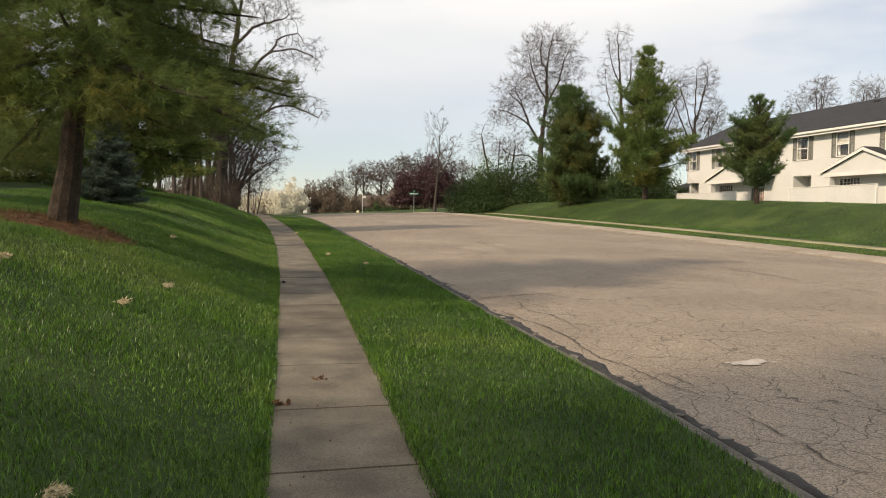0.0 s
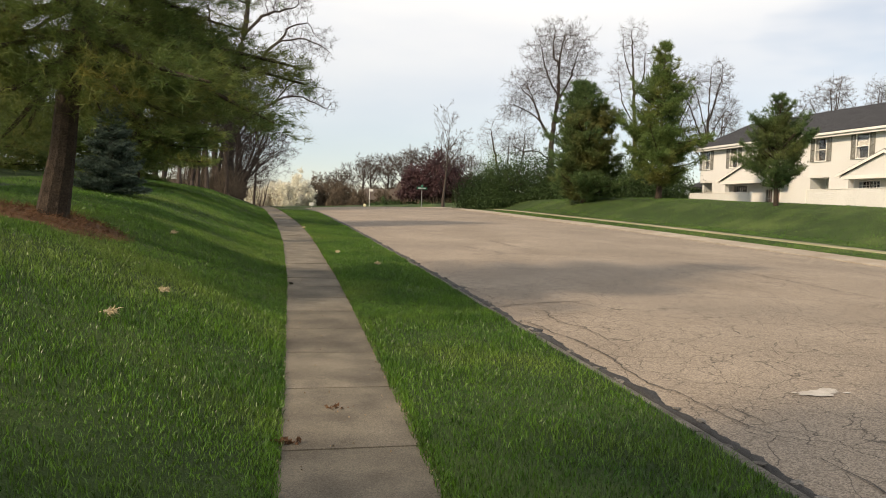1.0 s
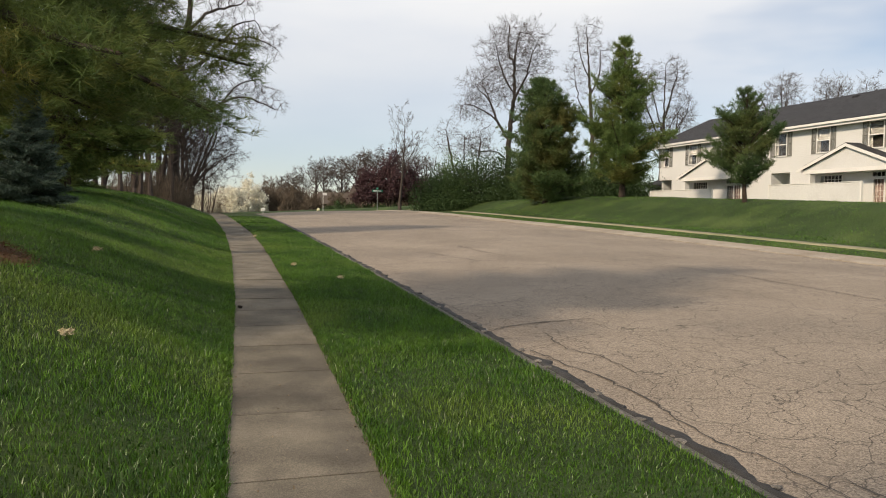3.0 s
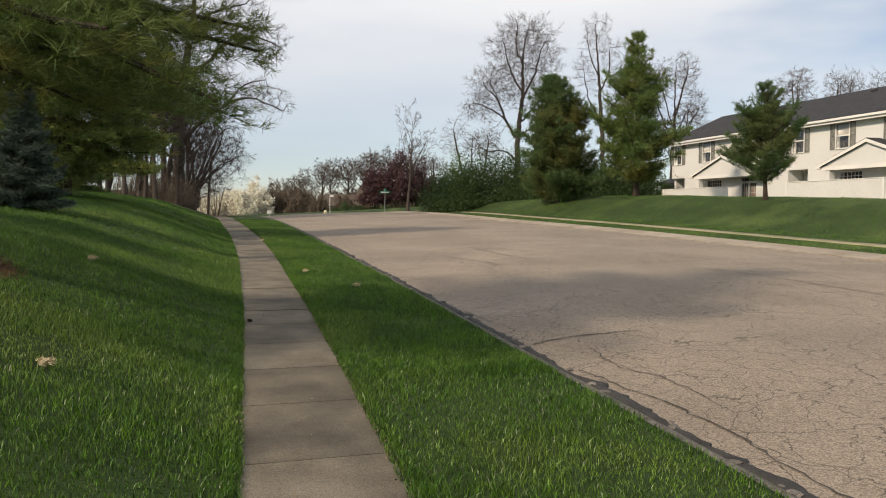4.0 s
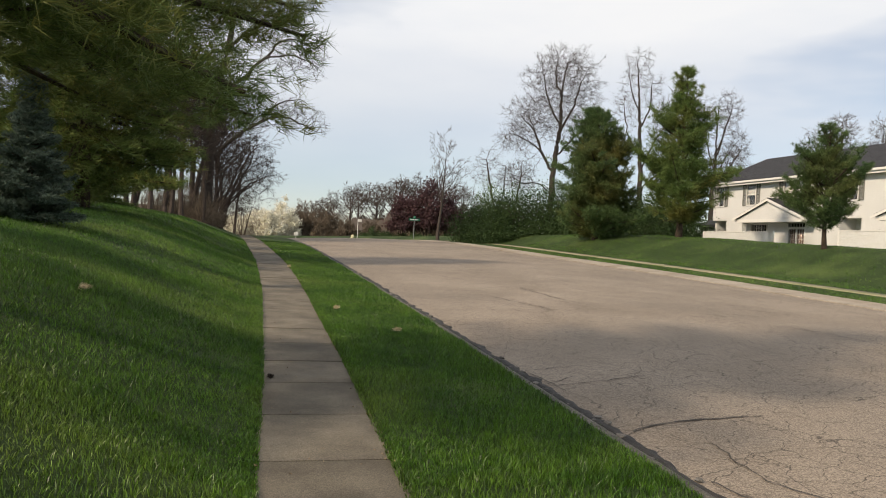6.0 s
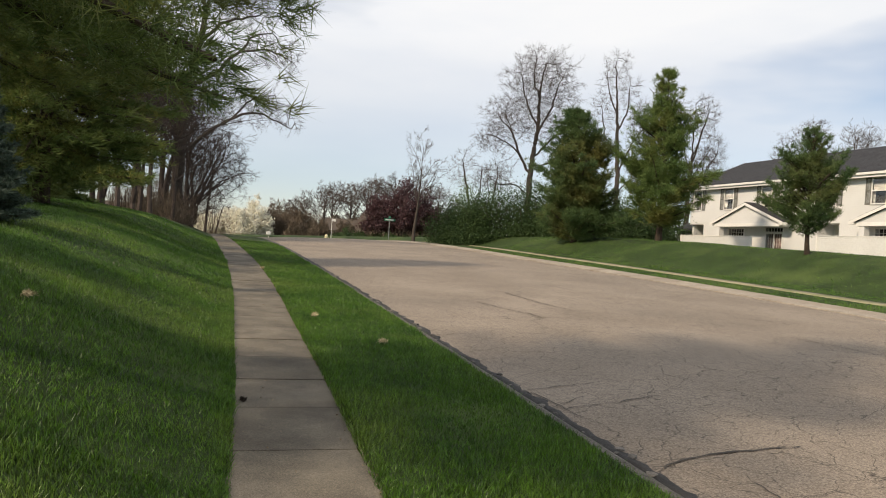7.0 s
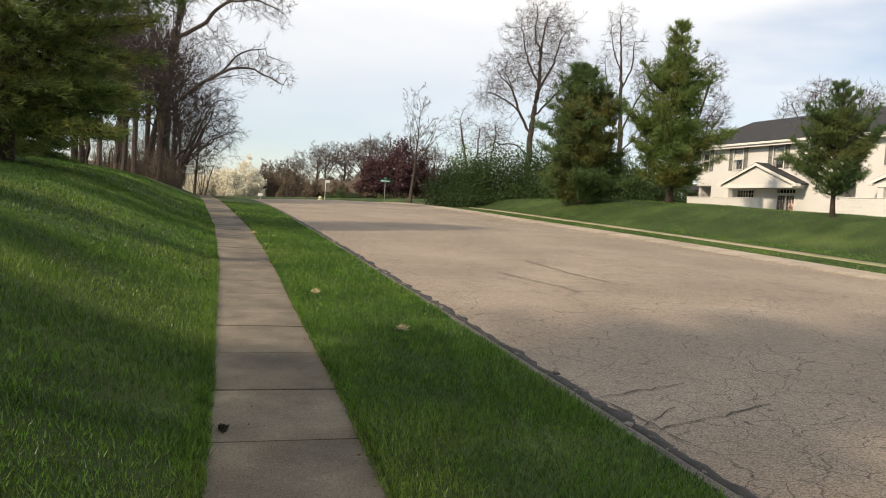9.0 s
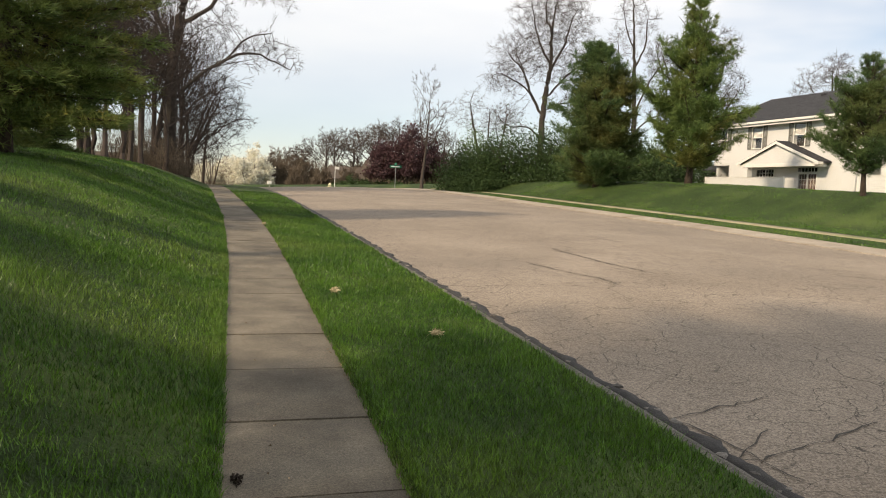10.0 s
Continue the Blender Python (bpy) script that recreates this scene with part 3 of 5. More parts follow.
def colonise(lines, buds, step, kill, seed, up=0.12):
    """Limbs that grow from the trunk towards the buds; gives nodes and their parents."""
    g = np.random.default_rng(seed)
    nodes, parent = [], []
    for line in lines:
        pts = spline(line, step, g)
        at = int(np.argmin([np.linalg.norm(q - pts[0]) for q in nodes])) if nodes else -1
        for k, p in enumerate(pts):
            if nodes and k == 0:
                continue
            nodes.append(p)
            parent.append(at)
            at = len(nodes) - 1
    kids = np.zeros(60000, int)
    P = np.array(buds)
    N = np.array(nodes)
    dist = np.linalg.norm(P[:, None] - N[None], axis=2)
    near, dist = dist.argmin(1), dist.min(1)
    for _ in range(70):
        if not len(P) or len(N) > 14000:
            break
        pull = np.zeros((len(N), 3))
        np.add.at(pull, near, unit(P - N[near]))
        who = np.unique(near)
        who = who[kids[who] < 3]
        if not len(who):
            break
        d = unit(unit(pull[who]) + np.array([0, 0, up]) + 0.22 * g.normal(size=(len(who), 3)))
        kids[who] += 1
        fresh = N[who] + step * d
        dd = np.linalg.norm(P[:, None] - fresh[None], axis=2)
        j = dd.argmin(1)
        m = dd[np.arange(len(P)), j]
        closer = m < dist
        near = np.where(closer, len(N) + j, near)
        dist = np.minimum(dist, m)
        parent += list(who)
        N = np.concatenate([N, fresh])
        live = dist > kill
        P, near, dist = P[live], near[live], dist[live]
    return N, np.array(parent)


def crowned_tree(name, at, lines, lobes, girth, buds, seed, label, step=0.42, kill=0.42, twig_len=0.7, twig_n=8, twig_w=0.02, bark=None, twigs=None, group="", up=0.12, tip=0.009):
    """A leafless tree whose limbs fill a crown of the given lobes, with fine twigs at all thin ends."""
    top = thing(name, at, label, "tree", group)
    N, par = colonise(lines, crown_points(lobes, buds, seed), step, kill, seed, up)
    n = len(N)
    kid = np.bincount(par[par >= 0], minlength=n)
    load = (kid == 0).astype(float)
    main = np.full(n, -1)
    best = np.zeros(n)
    for i in range(n - 1, 0, -1):
        load[par[i]] += load[i]
        if load[i] > best[par[i]]:
            best[par[i]], main[par[i]] = load[i], i
    e = math.log(max(3, load[0])) / math.log(girth / tip)
    rad = tip * np.maximum(load, 1) ** (1 / e)
    rad[0] *= 1.3
    wood, fine = Buf(), Buf()
    for i in range(n):
        if i and main[par[i]] == i:
            continue
        chain = [par[i], i] if i else [0]
        while main[chain[-1]] >= 0:
            chain.append(main[chain[-1]])
        if len(chain) < 2:
            continue
        rr = [float(rad[c]) for c in chain]
        if i:
            rr[0] = rr[1]
        rr = [sum(rr[max(0, k - 3):k + 4]) / len(rr[max(0, k - 3):k + 4]) for k in range(len(rr))]
        big = rr[0] > 0.035
        (wood if big else fine).tube([N[c] for c in chain], rr, 8 if rr[0] > 0.12 else 5 if big else 3, cap=False)
    part("trunk", wood, bark or M_BARK_GREY, top)
    thin = [i for i in range(1, n) if rad[i] < 2.2 * tip]
    shoots = needles([N[i] for i in thin], [N[i] - N[par[i]] for i in thin], twig_n, twig_len, twig_w, 0.6, -0.1)
    base = len(fine.v)
    fine.v += [Vector(p) for p in shoots.reshape(-1, 3)]
    fine.f += [(base + 3 * k, base + 3 * k + 1, base + 3 * k + 2) for k in range(len(shoots))]
    part("crown", fine, twigs or M_TWIG, top)
    return top


def conifer(name, at, height, radius, clear, seed, label, material, whorls=26, arms=8, tuft=10, length=0.26, width=0.022, girth=0.2, droop=0.15, profile=1.0, round_top=0.0, lean=(0, 0), bark=None, gap=0.45, rise_tip=0.15, group="", needle_spread=0.55, skirt=False, uneven=0.25, shape=None, holes=0.0, limbs=(), jitter=0.22):
    """An evergreen: trunk, whorls of boughs, side shoots and tufts of needles along them."""
    random.seed(seed)
    top = thing(name, at, label, "tree", group)
    wood = Buf()
    trunk = [Vector((lean[0] * z, lean[1] * z, z)) + Vector((random.gauss(0, 0.02), random.gauss(0, 0.02), 0)) for z in [height * k / 10 for k in range(11)]]
    trunk[0].z = -0.2
    wood.tube(trunk, [girth * (1.3 if k == 0 else 1) * (1 - 0.93 * k / 10) + 0.01 for k in range(11)], 10)
    cs, ws = [], []
    for w in range(whorls):
        t = (w + random.random() * 0.5) / whorls
        z = clear + (height - clear) * t
        reach = radius * ((1 - t) ** profile * (1 - round_top) + round_top * math.sqrt(max(0, 1 - (2 * t - 0.85) ** 2 / 1.4)))
        if shape:
            reach = radius * float(np.interp(t, *shape))
        elif t < 0.12 and not skirt:
            reach *= 0.75 + 2 * t
        for k in range(arms + (len(limbs) if w == 0 else 0)):
            if random.random() < 0.12 and k < arms:
                continue
            az = 2 * math.pi * (k + 0.5 * (w % 2) + random.uniform(-0.3, 0.3)) / arms
            ln = max(0.25, reach * random.uniform(0.9 - uneven, 0.9 + uneven))
            el = 0.55 * t + rise_tip - droop * (1 - t) + random.uniform(-0.12, 0.12)
            d = Vector((math.cos(az) * math.cos(el), math.sin(az) * math.cos(el), math.sin(el)))
            start = Vector((lean[0] * z, lean[1] * z, z))
            if shape:
                ln *= 1 + 0.40 * noise.noise((math.cos(az) * 1.6, math.sin(az) * 1.6, z * 0.7 + seed))
            if k >= arms:
                zz, az, ln, el = limbs[k - arms]
                start = Vector((lean[0] * zz, lean[1] * zz, zz))
                d = Vector((math.cos(az) * math.cos(el), math.sin(az) * math.cos(el), math.sin(el)))
            pts = [start]
            steps = 5
            for j in range(steps):
                d = (d + Vector((0, 0, 0.07 - 0.30 * droop * (j < 3))) + Vector(random.gauss(0, 0.05) for _ in range(3))).normalized()
                pts.append(pts[-1] + d * ln / steps)
            rad = 0.012 + 0.018 * ln
            wood.tube(pts, [rad * (1 - 0.8 * j / steps) for j in range(steps + 1)], 4, cap=False)
            n_side = max(3, int(ln / gap * 5))
            for q in range(n_side):
                u = 0.22 + 0.78 * (q + random.random()) / n_side
                u = min(u, 0.995)
                i = min(int(u * steps), steps - 1)
                p = pts[i].lerp(pts[i + 1], u * steps - i)
                dd = (pts[i + 1] - pts[i]).normalized()
                sgn = 1 if q % 2 else -1
                side = dd.cross(Vector((0, 0, 1))).normalized() * sgn
                sl = ln * 0.38 * (1.1 - 0.75 * u) * random.uniform(0.6, 1.2)
                m = max(1, int(sl / (length * 0.55)))
                for s in range(m + 1):
                    f = s / max(1, m)
                    c = p + (side * 0.8 + dd * 0.6).normalized() * sl * f + Vector((0, 0, random.uniform(-jitter, jitter) * sl + random.uniform(-0.3, 0.3) * length))
                    cs.append(c)
                    ws.append(dd * 0.6 + side * 0.7 * f + Vector((0, 0, 0.35)))
            cs.append(pts[-1])
            ws.append(d + Vector((0, 0, 0.3)))
    cs.append(trunk[-1])
    ws.append((0, 0, 1))
    part("trunk", wood, bark or M_BARK, top)
    if holes:
        keep = [i for i, c in enumerate(cs) if noise.noise(c * (0.9 / max(0.5, radius / 3)) + Vector((seed, 0, 0))) + 0.5 * noise.noise(c * 2.3) > holes - 0.5]
        cs, ws = [cs[i] for i in keep], [ws[i] for i in keep]
    part("crown", triangles("crown", needles(cs, ws, tuft, length, width, needle_spread, 0.12)), material, top)
    return top


def leafy(name, at, clumps, leaf, count, size, material, label, seed, stems=5, spread=0.5, height=2.0, group="", category="shrub", bark=None):
    """A shrub or small tree in leaf: forked stems and clumps of small leaves."""
    random.seed(seed)
    top = thing(name, at, label, category, group)
    wood = Buf()
    for k in range(stems):
        az = 2 * math.pi * k / stems + random.uniform(-0.4, 0.4)
        d = Vector((math.cos(az) * spread, math.sin(az) * spread, 1))
        pts = bend((math.cos(az) * 0.15, math.sin(az) * 0.15, -0.1), d, height * random.uniform(0.75, 1.0), 6, 0.12, 0.05)
        r = 0.02 + 0.012 * height
        wood.tube(pts, [r * (1 - 0.85 * j / 6) for j in range(7)], 5)
        grow(wood, wood, pts, r, 1, [(0, 0, 0, 0, 0), (6, 0.5, 0.8, 0.1, 0.05), (4, 0.5, 0.8, 0.1, 0.0)])
    part("stem", wood, bark or M_TWIG_DARK, top)
    part("crown", triangles("crown", leaves(clumps, leaf, count, size)), material, top)
    return top


def clump_cloud(n, size, squash=0.75, z0=0.0, hollow=0.6):
    """Clump centres in a lumpy dome."""
    out = []
    while len(out) < n:
        p = np.array([random.uniform(-1, 1), random.uniform(-1, 1), random.uniform(-0.15, 1)])
        r = np.linalg.norm(p * (1, 1, 0.95))
        lump = 0.82 + 0.3 * noise.noise(Vector(p * 2.3 + n * 0.37))
        if hollow * lump < r < lump:
            out.append((p[0] * size[0], p[1] * size[1], z0 + max(0.05, p[2]) * size[2]))
    return out


LIGHT = [(9, 0.55, 0.62, 0.10, 0.06), (6, 0.46, 0.7, 0.13, 0.05), (5, 0.5, 0.7, 0.16, 0.04), (4, 0.5, 0.7, 0.18, 0.02)]


TWIGGY = [(10, 0.55, 0.8, 0.11, 0.05), (7, 0.5, 0.75, 0.14, 0.05), (4, 0.5, 0.75, 0.16, 0.03), (3, 0.65, 0.7, 0.18, 0.02)]


def stand(x, y, sink=0.0):
    return (x, y, ground_z(x, y) - sink)


# the left lawn: two long-needled pines and a small blue spruce
conifer("pine_tree", stand(-3.26, 15.46), 8.8, 3.3, 2.0, 11, "large long-needled pine with a dark trunk on the bank", M_NEEDLE, whorls=17, arms=8, tuft=21, length=0.165, width=0.0072, girth=0.17, droop=0.36, gap=0.46, rise_tip=0.14, needle_spread=0.72, skirt=True, lean=(0.13, 0), shape=((0, 0.15, 0.4, 1), (0.95, 1.0, 0.74, 0.2)), uneven=0.3, holes=0.10, jitter=0.35, limbs=((2.7, -0.5, 3.3, -0.34), (2.4, 0.25, 3.0, -0.38), (2.9, -0.1, 3.0, -0.2), (2.6, -1.3, 2.6, -0.36)))
# unseen pine added left of the view for its shade, kept low
conifer("pine_tree", stand(-9.2, 18.6), 4.6, 2.4, 0.5, 18, "unseen green pine added up the bank to cast shade", M_NEEDLE, whorls=12, arms=8, tuft=9, length=0.32, width=0.030, girth=0.18, droop=0.25, profile=0.6, gap=0.6, rise_tip=0.12, needle_spread=0.6, skirt=True)
# unseen pine added beside the start, tall enough to shade the nearest lawn and road
conifer("pine_tree", stand(-7.0, 4.0), 9.0, 3.0, 0.5, 19, "unseen green pine added up the bank to cast shade", M_NEEDLE, whorls=12, arms=8, tuft=6, length=0.32, width=0.040, girth=0.18, droop=0.25, profile=0.6, gap=0.6, rise_tip=0.12, needle_spread=0.6, skirt=True)
conifer("pine_tree", stand(-4.75, 33.35), 9.5, 3.7, 1.1, 12, "large long-needled pine with drooping lower boughs on the bank", M_NEEDLE, whorls=20, arms=9, tuft=10, length=0.28, width=0.021, girth=0.20, droop=0.36, profile=0.6, gap=0.5, rise_tip=0.08, needle_spread=0.48, skirt=True)
for i, (x, y, h, r) in enumerate(((-9.2, 27.0, 5.4, 2.8), (-10.5, 37.0, 8.0, 3.4), (-8.6, 46.0, 7.5, 3.0), (-13.0, 31.0, 8.0, 3.4), (-12.5, 44.0, 7.0, 3.4), (-7.6, 50.0, 4.6, 2.3))):
    conifer("pine_tree", stand(x, y), h, r, 0.15, 14 + i, "dense green pine further back on the bank", M_NEEDLE, whorls=13, arms=8, tuft=9, length=0.32, width=0.030, girth=0.18, droop=0.25, profile=0.6, gap=0.58, rise_tip=0.10, needle_spread=0.75, group="pines back on the bank", skirt=True)
conifer("blue_spruce", stand(-3.95, 24.0), 2.55, 0.85, 0.08, 13, "small dense blue spruce on the bank", M_SPRUCE, whorls=22, arms=13, tuft=8, length=0.09, width=0.015, girth=0.06, droop=0.12, profile=1.0, gap=0.19, rise_tip=0.02, skirt=True)

# across the street: two tall conifers and a young pine before the house
conifer("conifer_tree", stand(21.9, 54.5), 8.2, 2.85, 0.3, 21, "dense dark green conifer on the far lawn", M_NEEDLE_DARK, whorls=24, arms=9, tuft=13, length=0.30, width=0.030, girth=0.17, droop=0.06, gap=0.55, rise_tip=0.12, lean=(-0.03, 0), needle_spread=0.9, uneven=0.3, shape=((0, 0.08, 0.2, 0.4, 0.55, 0.7, 0.85, 1), (0.6, 0.92, 1.0, 0.96, 0.86, 0.70, 0.47, 0.12)), holes=0.22, jitter=0.45)
conifer("conifer_tree", stand(25.15, 50.0), 10.1, 2.55, 0.7, 22, "tall narrow olive green conifer on the far lawn", M_NEEDLE_FAR, whorls=25, arms=7, tuft=13, length=0.32, width=0.028, girth=0.17, droop=0.04, gap=0.5, rise_tip=0.14, lean=(0.0, 0), needle_spread=0.85, uneven=0.42, shape=((0, 0.08, 0.22, 0.4, 0.55, 0.7, 0.85, 1), (0.55, 0.95, 1.0, 0.88, 0.74, 0.56, 0.36, 0.12)), holes=0.30, jitter=0.45)
conifer("young_pine", stand(24.6, 37.5), 5.35, 1.6, 0.75, 23, "young rounded pine in front of the white house", M_NEEDLE_DARK, whorls=17, arms=8, tuft=14, length=0.19, width=0.016, girth=0.10, droop=0.02, gap=0.40, rise_tip=0.34, needle_spread=0.85, uneven=0.45, shape=((0, 0.1, 0.25, 0.45, 0.6, 0.8, 1), (0.6, 0.95, 1.05, 1.0, 0.78, 0.46, 0.12)), holes=0.12, jitter=0.45)

# bare trees behind the conifers
crowned_tree("bare_tree", stand(28.5, 78.0), [[(0.00, 0.00, -0.30), (0.10, 0.02, 5.00), (0.35, 0.07, 8.50), (0.70, 0.15, 11.50), (0.60, 0.13, 14.00), (1.10, 0.23, 17.20)],
    [(0.20, 0.00, 6.20), (-1.00, 0.23, 8.20), (-1.80, 0.38, 10.20), (-2.60, 0.54, 12.20)],
    [(-1.00, -0.00, 8.20), (-2.60, -0.23, 9.20), (-4.20, -0.45, 9.70)],
    [(0.10, -0.00, 4.40), (-1.40, -0.14, 5.30), (-3.00, -0.30, 5.20), (-4.20, -0.42, 5.90)],
    [(0.35, -0.00, 8.00), (1.60, -0.12, 9.50), (2.80, -0.24, 10.80), (4.20, -0.37, 11.20)],
    [(0.65, -0.00, 10.80), (1.80, -0.01, 12.80), (2.50, -0.01, 15.40)],
    [(0.65, 0.00, 11.00), (-0.60, 0.11, 13.00), (-1.30, 0.18, 15.60)],
    [(0.30, -0.00, 7.00), (2.00, -0.00, 7.70), (3.80, -0.00, 8.10)],
    [(0.60, -0.00, 13.60), (-0.20, -0.17, 15.60), (-0.10, -0.15, 17.60)],
    [(-1.80, -0.00, 10.20), (-3.20, -0.17, 11.20), (-3.90, -0.26, 11.90)]], ((0.3, 0, 12.4, 2.6, 2.2, 3.0), (0.9, 0, 16.0, 3.0, 2.8, 2.6), (2.2, 0, 14.6, 2.0, 2.4, 2.6), (-0.9, 0, 15.0, 2.0, 2.4, 2.6), (-2.6, 0, 11.4, 2.4, 2.4, 2.2), (-3.6, 0, 9.4, 1.9, 2.0, 1.6), (3.4, 0, 10.9, 2.1, 2.2, 2.1), (-3.2, 0.3, 5.8, 1.9, 1.6, 1.3), (3.2, 0, 8.0, 1.6, 1.6, 1.0)), 0.30, 5200, 36, "tall spreading leafless tree with a fine crown", kill=0.34, twig_n=6, up=0.05)
crowned_tree("bare_tree", stand(36.9, 76.0), [[(0.00, 0.00, -0.30), (-0.10, 0.01, 6.00), (-0.30, 0.02, 9.00), (-0.60, 0.04, 13.00), (-1.00, 0.07, 17.60)],
    [(-0.20, 0.00, 7.20), (0.90, 0.18, 9.20), (2.20, 0.39, 11.30), (3.20, 0.56, 12.10)],
    [(-0.20, 0.00, 8.30), (-1.60, 0.12, 10.40), (-2.20, 0.17, 13.30)],
    [(0.00, -0.00, 5.40), (1.40, -0.14, 6.70), (3.00, -0.30, 7.20)],
    [(-0.50, 0.00, 11.00), (0.50, 0.00, 13.20), (0.60, 0.00, 15.60)],
    [(-0.60, -0.00, 12.60), (-1.60, -0.11, 14.60), (-2.00, -0.16, 16.40)]], ((-1.0, 0, 16.4, 1.5, 1.5, 2.2), (-1.9, 0, 13.0, 1.5, 1.4, 2.2), (2.4, 0, 11.8, 1.7, 1.5, 1.4), (2.2, 0, 7.4, 1.5, 1.4, 1.1), (0.5, 0, 14.6, 1.2, 1.3, 1.8)), 0.25, 1100, 32, "tall slender leafless tree", twig_n=6, up=0.05)
for i, (x, y, h, spread, n, lean, girth, label) in enumerate(((41.6, 78.0, 16.0, 2.9, 7, 0.8, 0.22, "slender leafless tree with upright limbs"), (46.0, 78.0, 16.6, 3.4, 9, 0.3, 0.25, "slender leafless tree behind the house"), (51.5, 84.0, 12.5, 3.4, 8, 0.4, 0.22, "leafless tree behind the house"))):
    crowned_tree("bare_tree", stand(x, y), *forked(h, spread, n, 33 + i, lean), girth, 1100, 33 + i, label, twig_n=6, up=0.05)
for i, (x, y, h) in enumerate(((73.5, 92, 19.5), (83.0, 95, 20.5), (92.0, 97, 22), (98.5, 98, 21))):
    crowned_tree("bare_tree", (x, y, 1.5), *forked(h, 5.0, 9, 40 + i, 0.5), 0.32, 1300, 40 + i, "leafless tree rising behind the roof", twig_n=6, twig_w=0.026, group="bare trees behind the house")
bare_tree("bare_tree", stand(16.5, 74.0), 8.4, 0.16, LIGHT, 51, "thin upright leafless street tree", lean=(0.01, 0))
crowned_tree("bare_tree", (29.3, 95.0, 1.6), ([(0, 0, -0.3), (-0.4, 0, 3), (-1.1, 0, 6), (-2.0, 0, 10)], [(-0.4, 0, 3), (0.3, 0, 6), (0.4, 0, 9.4)]), ((-1.8, 0, 9.0, 1.8, 1.5, 2.6), (0.4, 0, 8.2, 1.3, 1.3, 2.0)), 0.18, 420, 52, "leafless forked tree behind the hedge", twig_n=5)
crowned_tree("bare_tree", (31.6, 97.0, 1.6), ([(0, 0, -0.3), (0.3, 0, 4.5), (0.9, 0, 9)], [(0.3, 0, 4.5), (-0.4, 0, 8)]), ((0.8, 0, 8.2, 1.7, 1.5, 2.6),), 0.16, 380, 53, "leafless tree behind the hedge", twig_n=5)
round_kinds = [crowned_tree("bare_tree", (x, y, 1.0), *forked(8.2, 2.7, 8, 54 + k), 0.20, 600, 54 + k, "leafless tree with a dense rounded twiggy crown", twig_n=9, twig_len=0.55, twig_w=0.034, group="round bare trees by the houses") for k, (x, y) in enumerate(((14.6, 115.0), (18.4, 116.0)))]
for k, (x, y, q) in enumerate(((20.6, 111.0, 1.12), (16.6, 121.0, 1.05), (23.5, 112.0, 1.2), (26.6, 110.0, 1.15), (12.2, 122.0, 0.8), (21.8, 120.0, 1.15), (29.8, 112.0, 1.1))):
    copy_thing(round_kinds[k % 2], pose(x, y, 1.2, 0, 0, 50 + 97 * k) @ Matrix.Diagonal((q, q, q, 1)))

# the row of bare trees on the left bank
crowned_tree("bare_tree", stand(-2.4, 63.0, 0.2), [[(0.00, 0.00, -0.30), (0.00, 0.00, 3.50), (0.10, 0.01, 7.00), (0.50, 0.06, 10.00), (1.00, 0.12, 13.00), (1.60, 0.19, 17.50)],
    [(0.05, -0.00, 4.40), (1.40, -0.04, 5.90), (3.00, -0.10, 7.10), (4.80, -0.16, 7.70), (7.00, -0.23, 6.90)],
    [(3.00, -0.00, 7.10), (4.40, -0.19, 8.60), (5.80, -0.38, 9.00)],
    [(0.40, -0.00, 9.00), (1.80, -0.26, 9.90), (3.20, -0.51, 11.40), (5.20, -0.88, 11.80), (6.90, -1.19, 11.00)],
    [(3.20, 0.00, 11.40), (4.20, 0.04, 12.80), (5.40, 0.09, 13.20)],
    [(0.90, 0.00, 12.00), (2.50, 0.34, 13.60), (4.50, 0.76, 14.40)],
    [(0.15, 0.00, 7.20), (-1.00, 0.04, 9.80), (-1.60, 0.06, 13.40)],
    [(0.05, -0.00, 5.30), (-1.20, -0.26, 7.50), (-2.60, -0.56, 9.40)],
    [(1.20, -0.00, 14.00), (0.40, -0.04, 16.00), (0.20, -0.05, 18.00)]], ((5.2, -0.2, 8.0, 2.1, 1.5, 1.1), (6.6, -0.2, 7.2, 1.0, 1.0, 0.7), (5.3, 0.4, 12.0, 2.1, 1.6, 1.3), (6.6, 0.4, 11.2, 1.0, 1.0, 0.7), (3.6, 0, 14.6, 2.0, 2.0, 1.5), (0.8, 0, 17.2, 2.6, 2.2, 2.0), (-1.6, 0, 13.2, 1.8, 1.8, 2.2), (-2.6, 0, 9.6, 1.4, 1.4, 1.4), (2.6, 0.2, 9.4, 1.4, 1.0, 1.0)), 0.36, 3400, 61, "very tall leafless tree with long arching limbs", bark=M_BARK_GREY, twigs=M_TWIG_DARK, up=0.02, twig_len=0.5, twig_w=0.016, kill=0.38)
random.seed(5)
row = ((-6.4, 58, 8.5), (-5.2, 56, 10), (-4.4, 60, 9.5), (-4.9, 66, 12), (-3.6, 57.5, 9), (-3.3, 62, 11), (-2.5, 60, 8), (-2.0, 66, 10), (-1.9, 70, 11), (-3.9, 72, 13), (-5.6, 70, 12), (-1.6, 76, 11), (-3.5, 80, 12), (-0.6, 84, 9), (-7.5, 64, 12), (-8.5, 72, 13))
kinds = [bare_tree("bare_tree", stand(row[i][0], row[i][1], 0.2), row[i][2], 0.15, TWIGGY, 70 + i, "slim leafless tree in the row on the bank", bark=M_TWIG_DARK, twigs=M_TWIG_DARK, group="bare trees on the bank") for i in range(4)]
